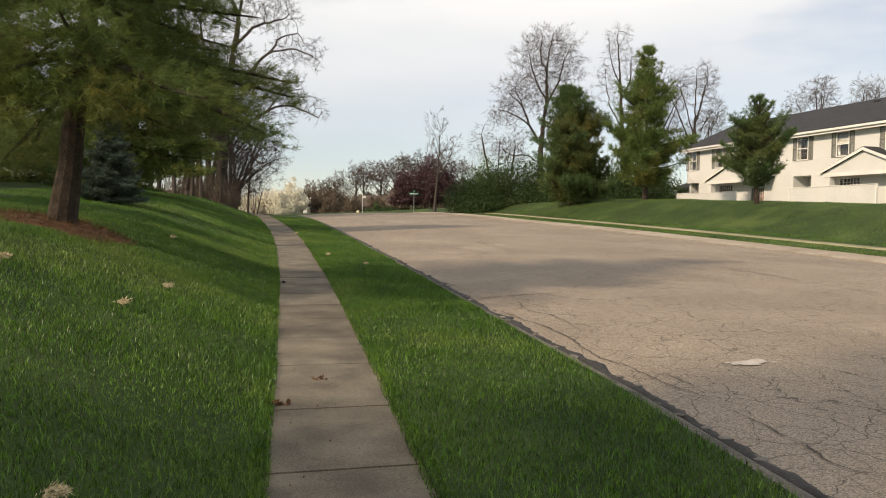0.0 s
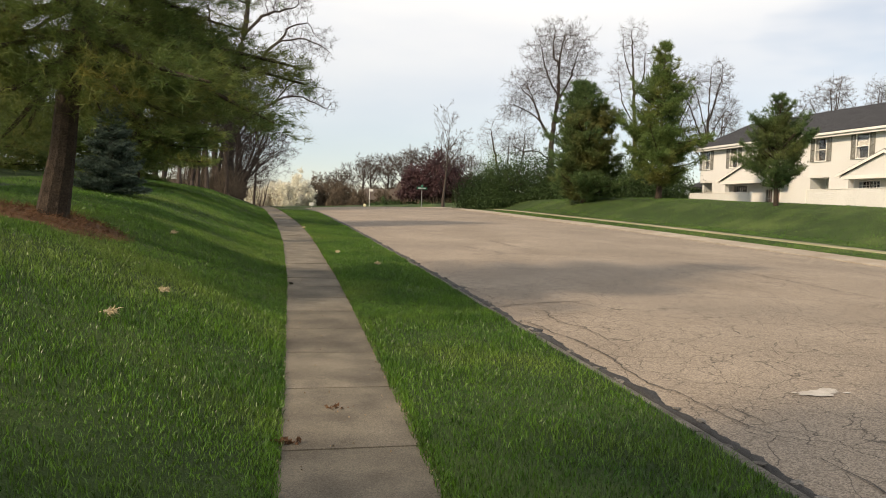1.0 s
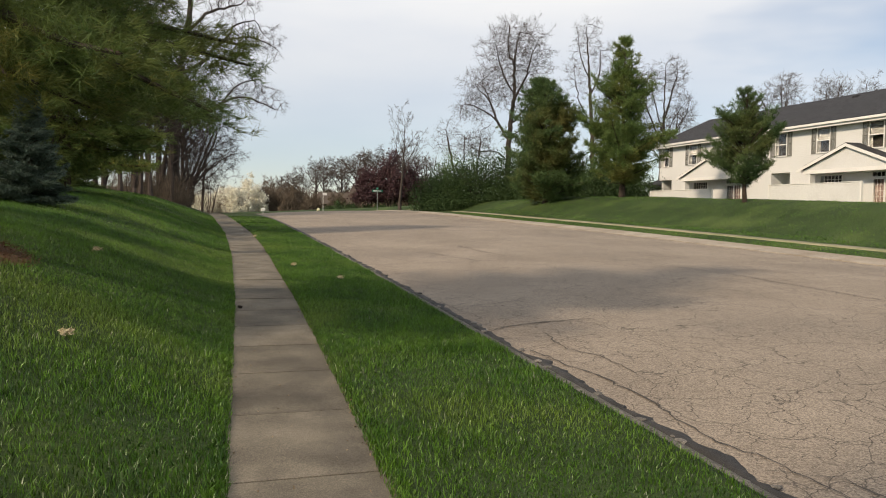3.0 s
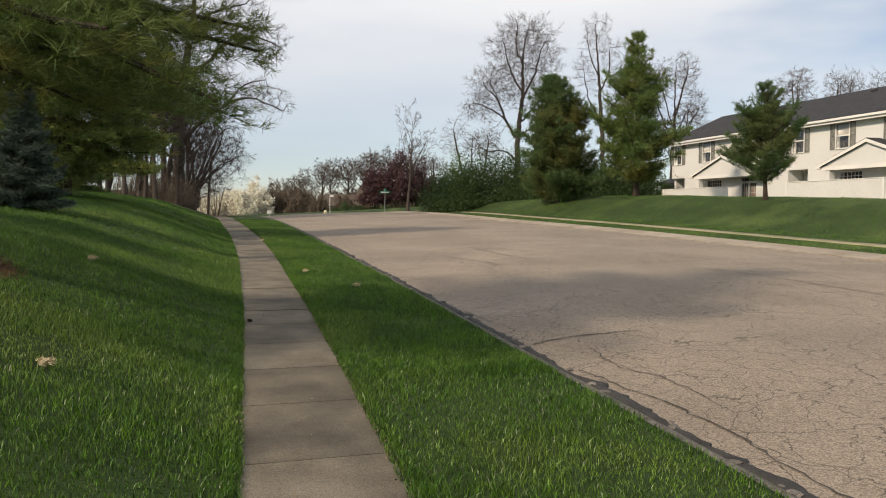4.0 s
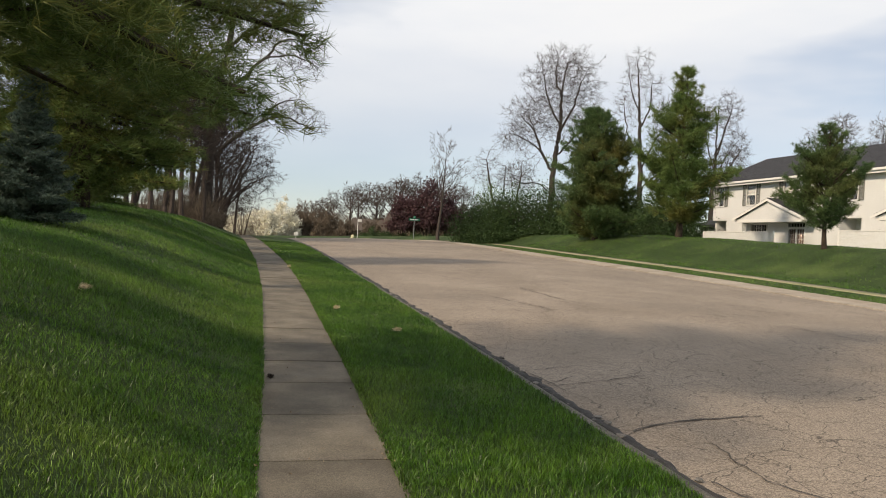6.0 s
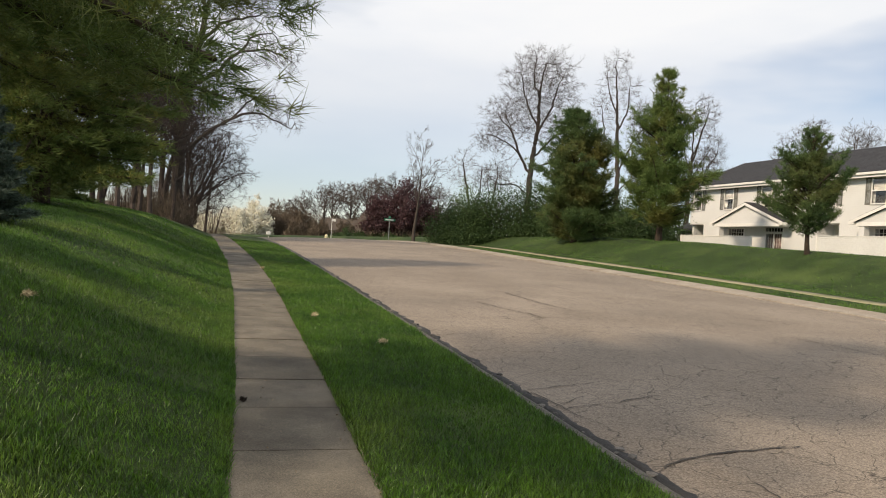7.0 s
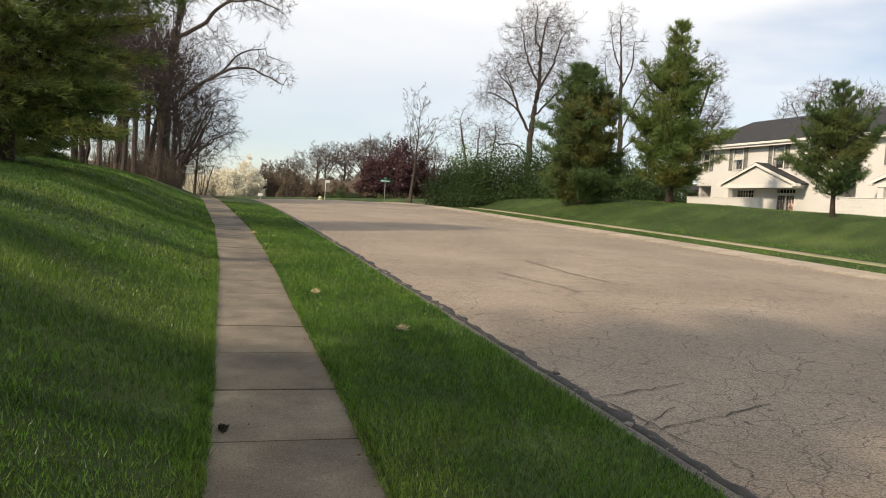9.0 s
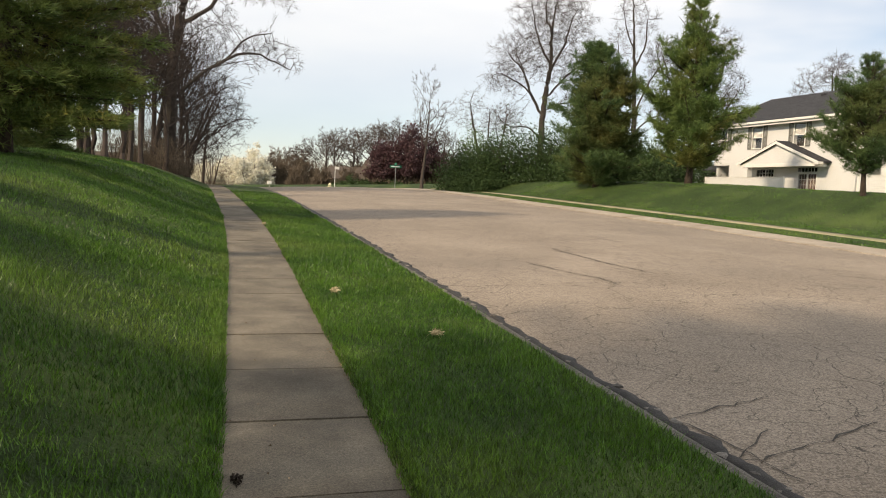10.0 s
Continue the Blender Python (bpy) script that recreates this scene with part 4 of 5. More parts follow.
for i, (x, y, h) in enumerate(row[4:]):
    src = kinds[i % 4]
    k = h / row[i % 4][2]
    copy_thing(src, pose(*stand(x, y, 0.2), 0, 0, random.uniform(0, 360)) @ Matrix.Diagonal((k * random.uniform(0.9, 1.2), k * random.uniform(0.9, 1.2), k, 1)))
for i, (x, y, r, h, l) in enumerate(((-1.7, 66.0, 2.1, 6.9, 1.6), (-1.6, 70.0, 2.3, 7.6, 1.9), (-2.2, 62.5, 1.7, 5.4, 0.9), (-2.0, 74.0, 2.3, 8.0, 1.7), (-3.4, 67.5, 2.2, 8.4, 0.6))):
    crowned_tree("bare_tree", stand(x, y, 0.2), ([(0, 0, -0.3), (l * 0.25, 0, h * 0.25), (l * 0.6, -0.1, h * 0.45), (l * 1.1, -0.1, h * 0.75)], [(l * 0.2, 0, h * 0.2), (l * 0.2 - 0.6, 0.1, h * 0.5)], [(l * 0.3, 0, h * 0.28), (l * 0.8 + 0.8, 0, h * 0.5)]), ((l, -0.1, h * 0.63, r, r, h * 0.33), (l * 0.75, 0, h * 0.33, r * 0.75, r * 0.7, h * 0.2)), 0.14, 620, 180 + i, "dense twiggy leafless tree leaning over the pavement", twig_n=8, twig_len=0.55, twig_w=0.017, bark=M_TWIG_DARK, twigs=M_TWIG_DARK, group="leaning trees on the bank")
bank_kinds = [crowned_tree("bare_tree", stand(x, y, 0.2), *forked(h, 2.3, 9, 190 + k), 0.13, 560, 190 + k, "slim leafless tree with a dense dark crown in the row", twig_n=9, twig_len=0.6, twig_w=0.018, bark=M_TWIG_DARK, twigs=M_TWIG_DARK, group="dense bare trees on the bank") for k, (x, y, h) in enumerate(((-4.6, 58.5, 8.5), (-6.8, 62.0, 10.0)))]
for k, (x, y, q) in enumerate(((-8.6, 59.0, 1.05), (-3.4, 64.5, 1.1), (-5.4, 68.0, 1.15), (-10.5, 65.0, 1.1), (-7.6, 70.0, 1.2), (-3.0, 78.0, 1.1), (-12.5, 60.0, 1.0), (-5.0, 76.0, 1.2), (-1.9, 83.0, 0.85))):
    copy_thing(bank_kinds[k % 2], pose(*stand(x, y, 0.2), 0, 0, 40 + 83 * k) @ Matrix.Diagonal((q, q, q, 1)))
# hedge, purple plums, blossom and the thicket at the end of the street
for i, (x, y, w, h) in enumerate(((18.6, 70.0, 1.5, 3.4), (19.9, 68.6, 2.0, 4.0), (21.5, 68.0, 2.1, 4.3), (23.8, 67.0, 2.1, 4.6), (26.2, 65.8, 2.1, 4.0), (28.6, 65.0, 2.2, 3.7), (31.0, 65.8, 2.2, 3.7), (33.2, 67.5, 2.2, 3.6), (35.2, 69.0, 2.0, 3.4), (29.6, 62.5, 2.2, 3.6), (32.6, 63.8, 2.3, 3.8), (25.4, 63.0, 2.0, 3.2), (35.0, 65.0, 2.0, 3.4))):
    random.seed(100 + i)
    leafy("hedge_shrub", stand(x, y), clump_cloud(160, (w * 1.15, w * 1.1, h * 1.02), hollow=0.2), 1.1, 100, 0.11, M_HEDGE, "tall dense green hedge shrub", 100 + i, height=h * 0.8, group="tall hedge")
for i, (x, y, w, h) in enumerate(((18.7, 98, 2.3, 6.2), (21.3, 97, 2.9, 7.6), (24.0, 98, 2.3, 6.8))):
    random.seed(120 + i)
    leafy("purple_plum_tree", (x, y, rise_at(x, y)), clump_cloud(230, (w, w, h * 0.72), z0=h * 0.28, hollow=0.1), 0.6, 44, 0.19, M_PURPLE, "small tree with dark purple leaves", 120 + i, stems=4, spread=0.35, height=h * 0.75, group="purple plum trees", category="tree")
for i, (x, y, w, h) in enumerate(((-2.4, 115, 1.8, 2.6), (-0.4, 114, 1.8, 2.9), (1.6, 115, 1.9, 3.3), (3.8, 113, 2.0, 3.9), (6.0, 116, 2.4, 5.6), (2.6, 118, 2.0, 4.2))):
    random.seed(130 + i)
    leafy("blossom_tree", (x, y, 1.0), clump_cloud(170, (w, w, h), hollow=0.3), 0.5, 60, 0.23, M_BLOSSOM, "small tree covered in creamy white blossom", 130 + i, height=h * 0.8, group="blossoming trees", category="tree")
M_BRUSH = mat("brown_brush", (0.105, 0.080, 0.058), (0.19, 0.150, 0.110), 0.8, 6, 0.95, 0, island=0.4)


def thicket(name, at, size, n, label, seed, group, length=0.5, width=0.022):
    """A leafless thicket: stems and a mass of fine upright twigs."""
    random.seed(seed)
    top = thing(name, at, label, "shrub", group)
    c = clump_cloud(n, size, hollow=0.15)
    wood = Buf()
    for k in range(9):
        a = random.uniform(0, 6.283)
        d = Vector((math.cos(a) * size[0] * 0.25, math.sin(a) * size[1] * 0.25, size[2])).normalized()
        wood.tube(bend((math.cos(a) * 0.3, math.sin(a) * 0.3, -0.2), d, size[2] * random.uniform(0.7, 0.95), 5, 0.12, 0.03), [0.05, 0.04, 0.032, 0.025, 0.018, 0.01], 5)
    part("stem", wood, M_TWIG_DARK, top)
    part("crown", triangles("crown", needles(c, [(p[0] * 0.3, p[1] * 0.3, 1.2) for p in c], 9, length, width, 0.55)), M_BRUSH, top)


for i, (x, y, w, h) in enumerate(((7.6, 118, 1.8, 3.7), (9.6, 119, 2.0, 4.3), (11.6, 118, 2.0, 4.1), (13.6, 119, 2.0, 3.7), (15.4, 118, 1.8, 3.2), (8.8, 122, 2.0, 5.4), (12.2, 123, 2.0, 5.6))):
    thicket("bare_thicket", (x, y, 1.0), (w, w, h * 1.15), 560, "dense brown leafless thicket at the bend", 140 + i, "thicket at the bend", 0.55, 0.05)
for i, (x, y, w, h) in enumerate(((-2.4, 60.5, 1.2, 2.4), (-2.2, 64, 1.3, 3.0), (-3.0, 68, 1.5, 3.4), (-3.9, 72, 1.8, 3.6), (-4.2, 62, 1.3, 2.2), (-5.6, 66, 1.6, 2.4), (-2.9, 76, 2.0, 4.2), (-5.5, 80, 2.4, 4.6), (0.0, 88, 2.6, 5.0), (-8.5, 86, 3.0, 4.0))):
    thicket("undergrowth", stand(x, y, 0.2), (w, w, h), 330, "brown leafless undergrowth on the bank", 220 + i, "undergrowth on the bank", 0.5, 0.014)
random.seed(150)
thicket("bare_thicket", (10.5, 124, 1.0), (2.6, 2.0, 6.0), 500, "dense brown leafless thicket at the bend", 160, "thicket at the bend", 0.6, 0.05)
for i, (x, y, w, h) in enumerate(((17.2, 121, 2.2, 4.6), (19.8, 122, 2.4, 5.6), (22.6, 122, 2.6, 6.2), (25.6, 121, 2.6, 6.6), (28.8, 120, 2.8, 6.6), (32.5, 119, 3.0, 6.4), (36.5, 118, 3.0, 6.2), (4.0, 127, 3.0, 4.6), (-1.0, 128, 3.0, 3.6))):
    thicket("far_brush", (x, y, 1.0), (w, w, h * 0.85), 620, "hazy brown leafless trees beyond the houses", 240 + i, "far brush", 0.7, 0.06)
for i, (x, y, w, h) in enumerate(((10.6, 112, 1.8, 2.6), (13.4, 110, 1.9, 2.8), (16.2, 106, 1.9, 2.8), (19.0, 105, 2.0, 3.0), (22.0, 104, 2.1, 3.2), (25.2, 103, 2.1, 3.2), (28.2, 101, 2.1, 3.4))):
    thicket("dark_thicket", (x, y, 1.1), (w, w * 0.8, h), 520, "dark low leafless thicket before the houses", 260 + i, "dark thickets", 0.6, 0.06)
leafy("young_tree", (27.3, 92, 1.6), clump_cloud(110, (2.3, 2.3, 4.2), z0=3.2, hollow=0.1), 0.7, 16, 0.16, M_LIGHTLEAF, "tree with sparse pale young leaves", 150, stems=3, spread=0.3, height=6.0, category="tree")
for i, (x, y, w, h) in enumerate(((17.0, 100, 1.5, 1.3), (19.5, 95, 1.7, 1.1), (22.5, 93, 1.7, 1.1), (15.5, 102, 1.5, 2.0), (25.0, 92, 1.7, 1.2), (14.0, 98, 1.6, 1.0), (18.6, 98.5, 1.6, 1.3), (27.5, 90, 1.7, 1.5), (20.9, 93.5, 1.6, 1.0))):
    random.seed(160 + i)
    leafy("low_shrub", (x, y, rise_at(x, y) - 0.05), clump_cloud(90, (w, w, h), hollow=0.2), 0.35, 30, 0.13, M_HEDGE, "low clipped green shrub before the houses", 160 + i, height=h * 0.7, group="low shrubs")


# ---- the white terraced house ----
HX = 37.0          # plane of the front wall
BASE = 2.05
EAVE = 7.45


def window(parent, y0, y1, z0, z1, x, shutters=True, blind=True, rail=True, name="window", grid=None):
    """A sash window set in the wall: frame, two sashes with panes, sill and louvred shutters."""
    top = new(name)
    top.parent = parent
    b = Buf()
    fw = 0.07
    b.box((x - 0.05, y0 - fw, z0 - fw), (x + 0.06, y0, z1 + fw))
    b.box((x - 0.05, y1, z0 - fw), (x + 0.06, y1 + fw, z1 + fw))
    b.box((x - 0.05, y0, z1), (x + 0.06, y1, z1 + fw))
    b.box((x - 0.07, y0, z0 - fw), (x + 0.06, y1, z0))
    if rail:
        zm = (z0 + z1) / 2
        b.box((x - 0.035, y0, zm - 0.03), (x + 0.04, y1, zm + 0.03))
    if grid:
        ny, nz = grid
        for k in range(1, ny):
            yy = y0 + (y1 - y0) * k / ny
            b.box((x - 0.02, yy - 0.014, z0), (x + 0.004, yy + 0.014, z1))
        for k in range(1, nz):
            zz = z0 + (z1 - z0) * k / nz
            b.box((x - 0.022, y0, zz - 0.014), (x + 0.002, y1, zz + 0.014))
    part("window_frame", b, M_WHITE, top)
    zs = ((z0, (z0 + z1) / 2), ((z0 + z1) / 2, z1)) if rail else ((z0, z1),)
    for lo, hi in zs:
        pane = box_part("pane", (x + 0.008, y0, lo), (x + 0.016, y1, hi), M_GLASS, top)
        pane.visible_shadow = False
    box_part("room", (x + 0.30, y0 - 0.02, z0 - 0.02), (x + 0.34, y1 + 0.02, z1 + 0.02), M_DARK, top)
    if blind:
        box_part("blind", (x + 0.05, y0 + 0.02, z0 + (z1 - z0) * 0.52), (x + 0.065, y1 - 0.02, z1), M_BLIND, top)
    if shutters:
        for lo in (y0 - fw - 0.43, y1 + fw + 0.02):
            s = Buf()
            s.box((x - 0.045, lo, z0 - 0.06), (x - 0.004, lo + 0.07, z1 + 0.06))
            s.box((x - 0.045, lo + 0.34, z0 - 0.06), (x - 0.004, lo + 0.41, z1 + 0.06))
            for a, c in ((z0 - 0.06, z0 + 0.04), ((z0 + z1) / 2 - 0.05, (z0 + z1) / 2 + 0.05), (z1 - 0.04, z1 + 0.06)):
                s.box((x - 0.045, lo + 0.07, a), (x - 0.004, lo + 0.34, c))
            n = 22
            for k in range(n):
                zz = z0 + (z1 - z0) * (k + 0.5) / n
                s.box((x - 0.034, lo + 0.07, zz - 0.02), (x - 0.004, lo + 0.34, zz + 0.012))
            part("shutter", s, M_SHUTTER, top, "grey-green louvred shutter")
    return top


def wall_with_holes(x0, x1, y0, y1, z0, z1, holes):
    """A wall slab between x0 and x1, cut by openings (ya, yb, za, zb)."""
    ys = sorted({y0, y1, *(h[0] for h in holes), *(h[1] for h in holes)})
    zs = sorted({z0, z1, *(h[2] for h in holes), *(h[3] for h in holes)})
    ys, zs = [v for v in ys if y0 <= v <= y1], [v for v in zs if z0 <= v <= z1]
    b = Buf()
    for i in range(len(ys) - 1):
        j = 0
        while j < len(zs) - 1:
            cy = (ys[i] + ys[i + 1]) / 2
            if any(h[0] < cy < h[1] and h[2] < (zs[j] + zs[j + 1]) / 2 < h[3] for h in holes):
                j += 1
                continue
            k = j + 1
            while k < len(zs) - 1 and not any(h[0] < cy < h[1] and h[2] < (zs[k] + zs[k + 1]) / 2 < h[3] for h in holes):
                k += 1
            b.box((x0, ys[i], zs[j]), (x1, ys[i + 1], zs[k]))
            j = k
    return b


house = thing("terraced_house", (0, 0, 0), "long two-storey white house with lap siding and a dark roof", "house")
Y0, Y1 = 24.0, 64.15
FLOOR2 = 4.68
upper = [(y - 0.5, y + 0.5, 5.80, 7.30) for y in (63.25, 59.4, 55.3, 49.5, 45.75, 41.7, 38.0, 33.9, 30.2, 26.4)]
porches = (56.2, 42.9, 29.4)
lower = []
for c in porches:
    lower += [(c + 1.25, c + 2.95, 3.80, 4.28), (c - 2.75, c - 1.05, 2.12, 4.02), (c - 2.75, c - 1.05, 4.10, 4.36)]
small = [(62.9, 63.5, 3.25, 4.25), (48.75, 49.15, 3.55, 4.30), (35.2, 35.6, 3.55, 4.30)]
part("wall", wall_with_holes(HX, HX + 0.25, Y0, Y1, FLOOR2, EAVE + 0.1, upper), M_SIDING, house)
marks = [Y0, 34.9, 36.7, 48.6, 50.4, 62.3, Y1]
for i in range(6):
    a, b_ = marks[i], marks[i + 1]
    back = 1.3 if i % 2 else 0.0
    part("wall", wall_with_holes(HX + back, HX + back + 0.25, a, b_, BASE - 0.4, FLOOR2 - 0.002, [h for h in (small if back else lower) if a < h[0] < b_]), M_SIDING, house)
    if back:
        box_part("soffit", (HX, a, FLOOR2 - 0.03), (HX + 1.6, b_, FLOOR2 - 0.004), M_WHITE, house)
        for yy in (a, b_):
            if yy < Y1:
                lo, hi = (yy - 0.2, yy - 0.002) if yy == a else (yy + 0.002, yy + 0.2)
                box_part("return_wall", (HX + 0.25, lo, BASE - 0.4), (HX + 1.55, hi, FLOOR2 - 0.004), M_SIDING, house)
b = Buf()
b.box((HX + 0.25, Y1 - 0.25, BASE - 0.4), (HX + 10.5, Y1, EAVE + 0.1))
b.box((HX + 0.25, Y0, BASE - 0.4), (HX + 10.5, Y0 + 0.25, EAVE + 0.1))
b.box((HX + 10.3, Y0 + 0.25, BASE - 0.4), (HX + 10.5, Y1 - 0.25, EAVE + 0.1))
b.prism(((HX + 0.1, EAVE + 0.1), (HX + 10.4, EAVE + 0.1), (HX + 5.2, 9.85)), 1, Y1 - 0.24, Y1 - 0.01)
b.prism(((HX + 0.1, EAVE + 0.1), (HX + 10.4, EAVE + 0.1), (HX + 5.2, 9.85)), 1, Y0 + 0.01, Y0 + 0.24)
part("wall", b, M_SIDING, house)
b = Buf()
ov = 0.45
for sx in (1, -1):
    cx = HX + 5.2
    e = cx - sx * (5.2 + ov)
    b.prism(((e, EAVE + 0.04), (cx, 10.0), (cx, 10.16), (e, EAVE + 0.20)), 1, Y0 - 0.4, Y1 + 0.5)
part("roof", b, M_ROOF, house, "dark grey shingle roof")
b = Buf()
b.box((HX - ov - 0.14, Y0 - 0.4, EAVE + 0.02), (HX - ov - 0.01, Y1 + 0.5, EAVE + 0.16))
b.box((HX - ov - 0.02, Y0 - 0.38, EAVE - 0.14), (HX - ov + 0.02, Y1 + 0.48, EAVE + 0.03))
part("gutter", b, M_WHITE, house, "white gutter and fascia")
box_part("soffit", (HX - ov + 0.02, Y0 - 0.38, EAVE - 0.10), (HX, Y1 + 0.48, EAVE - 0.06), M_WHITE, house)
b = Buf()
b.prism(((HX - ov, EAVE - 0.05), (HX + 5.2, 9.88), (HX + 5.2, 10.02), (HX - ov, EAVE + 0.09)), 1, Y1 + 0.5, Y1 + 0.54)
part("bargeboard", b, M_WHITE, house)
for yy in (58.0, 47.5, 33.0):
    box_part("roof_vent", (HX + 4.2, yy, 9.5), (HX + 4.55, yy + 0.35, 9.86), M_ROOF, house)
for k, h in enumerate(upper):
    window(house, *h, HX, blind=(k % 3 != 0))
for h in small:
    window(house, *h, HX + 1.3, shutters=False, blind=False)


def porch(c):
    """A gabled porch roof over a patio, with its posts, transom window and sliding door."""
    top = new("porch")
    top.parent = house
    half, x0, zb, zp = 3.7, HX - 1.05, 4.62, 6.02
    g = Buf()
    g.prism(((c - half + 0.25, zb + 0.02), (c + half - 0.25, zb + 0.02), (c, zp - 0.10)), 0, x0 + 0.12, x0 + 0.30)
    part("gable", g, M_SIDING, top)
    r = Buf()
    for s in (1, -1):
        r.prism(((c + s * (half + 0.15), zb - 0.02), (c, zp), (c, zp + 0.12), (c + s * (half + 0.15), zb + 0.10)), 0, x0 - 0.02, HX)
    part("roof", r, M_ROOF, top, "dark shingle porch roof")
    t = Buf()
    for s in (1, -1):
        t.prism(((c + s * (half + 0.16), zb - 0.12), (c, zp - 0.12), (c, zp + 0.07), (c + s * (half + 0.16), zb + 0.07)), 0, x0 - 0.06, x0 - 0.022)
    t.box((x0 - 0.04, c - half - 0.2, zb - 0.13), (x0 + 0.35, c - half + 0.18, zb + 0.05))
    t.box((x0 - 0.04, c + half - 0.18, zb - 0.13), (x0 + 0.35, c + half + 0.2, zb + 0.05))
    part("bargeboard", t, M_WHITE, top, "white bargeboard")
    u = Buf()
    u.box((x0 + 0.10, c - half + 0.2, zb - 0.22), (HX, c + half - 0.2, zb + 0.015))
    part("beam", u, M_WHITE, top)
    for yy in (c + half - 0.6,):
        box_part("post", (x0 + 0.15, yy - 0.2, BASE - 0.3), (x0 + 0.55, yy + 0.2, zb - 0.222), M_SIDING, top)
    window(top, c + 1.25, c + 2.95, 3.80, 4.28, HX, shutters=False, blind=False, rail=False, grid=(6, 2))
    window(top, c - 2.75, c - 1.05, 4.10, 4.36, HX, shutters=False, blind=False, rail=False, grid=(6, 1))
    door = new("sliding_door")
    door.parent = house
    d = Buf()
    y0, y1 = c - 2.75, c - 1.05
    ym = (y0 + y1) / 2
    for a, e in ((y0, y0 + 0.07), (ym - 0.05, ym + 0.05), (y1 - 0.07, y1)):
        d.box((HX - 0.04, a, 2.12), (HX + 0.05, e, 4.02))
    d.box((HX - 0.04, y0 + 0.07, 3.94), (HX + 0.05, y1 - 0.07, 4.02))
    d.box((HX - 0.04, y0 + 0.07, 2.12), (HX + 0.05, y1 - 0.07, 2.22))
    for k in range(1, 3):
        for a, e in ((y0 + 0.07, ym - 0.05), (ym + 0.05, y1 - 0.07)):
            yy = a + (e - a) * k / 3
            d.box((HX - 0.006, yy - 0.01, 2.22), (HX + 0.004, yy + 0.01, 3.94))
    for k in range(1, 5):
        zz = 2.22 + 1.72 * k / 5
        d.box((HX - 0.008, y0 + 0.07, zz - 0.01), (HX + 0.002, ym - 0.05, zz + 0.01))
        d.box((HX - 0.008, ym + 0.05, zz - 0.01), (HX + 0.002, y1 - 0.07, zz + 0.01))
    part("door_frame", d, M_WHITE, door)
    pane = box_part("pane", (HX + 0.01, y0 + 0.07, 2.22), (HX + 0.018, y1 - 0.07, 3.94), M_GLASS, door)
    pane.visible_shadow = False
    cb = Buf()
    for k in range(41):
        yy = y0 + 0.08 + (y1 - y0 - 0.16) * k / 40
        cb.v += [Vector((HX + 0.12 + 0.03 * math.sin(k * 1.4), yy, 2.2)), Vector((HX + 0.12 + 0.03 * math.sin(k * 1.4), yy, 3.95))]
        if k:
            q = 2 * k
            cb.f.append((q - 2, q, q + 1, q - 1))
    part("curtain", cb, M_CURTAIN, door, "reddish brown curtain")
    box_part("room", (HX + 0.4, y0, 2.1), (HX + 0.44, y1, 4.05), M_DARK, door)


for c in porches:
    porch(c)


def fence(y0, y1, x, top_z):
    """A white privacy fence: boards between posts, with a cap, and a return to the wall."""
    f = thing("fence", (x, (y0 + y1) / 2, BASE), "white board privacy fence round the patio", "fence", "patio fences")
    n = 16
    h = top_z - BASE + 0.4
    for k in range(n):
        z0 = -0.4 + h * k / n
        box_part("board", (-0.02 + 0.004 * (k % 2), y0 - (y0 + y1) / 2, z0), (0.02 + 0.004 * (k % 2), y1 - (y0 + y1) / 2, z0 + h / n - 0.008), M_SIDING, f)
    half = (y1 - y0) / 2
    for yy in (-half - 0.1, half):
        box_part("post", (-0.06, yy, -0.4), (0.06, yy + 0.1, top_z - BASE + 0.05), M_WHITE, f)
    box_part("cap", (-0.05, -half, top_z - BASE), (0.05, half, top_z - BASE + 0.04), M_WHITE, f)
    for yy in (half,):
        box_part("return_panel", (0.06, yy + 0.03, -0.4), (HX - x - 0.02, yy + 0.07, top_z - BASE), M_SIDING, f)
    return f


fence(53.95, 61.9, 34.8, 3.62)
fence(40.55, 47.9, 34.8, 3.70)
fence(27.1, 34.4, 34.8, 3.70)

# low wing at the far end of the house
wing = thing("wing", (0, 0, 0), "low white wing with a small window", "house wing")
part("wall", wall_with_holes(HX + 0.6, HX + 0.8, Y1 + 0.003, Y1 + 2.6, BASE - 0.4, 4.15, [(Y1 + 1.3, Y1 + 2.0, 2.7, 3.7)]), M_SIDING, wing)
b = Buf()
b.box((HX + 0.8, Y1 + 2.4, BASE - 0.4), (HX + 5, Y1 + 2.6, 4.15))
b.box((HX + 4.8, Y1 + 0.003, BASE - 0.4), (HX + 5, Y1 + 2.4, 4.15))
part("wall", b, M_SIDING, wing)
b = Buf()
b.prism(((HX + 0.2, 4.15), (HX + 5.2, 4.15), (HX + 5.2, 4.55), (HX + 2.7, 5.2), (HX + 0.2, 4.3)), 1, Y1 + 0.004, Y1 + 2.95)
part("roof", b, M_ROOF, wing)
window(wing, Y1 + 1.3, Y1 + 2.0, 2.7, 3.7, HX + 0.6, shutters=False)

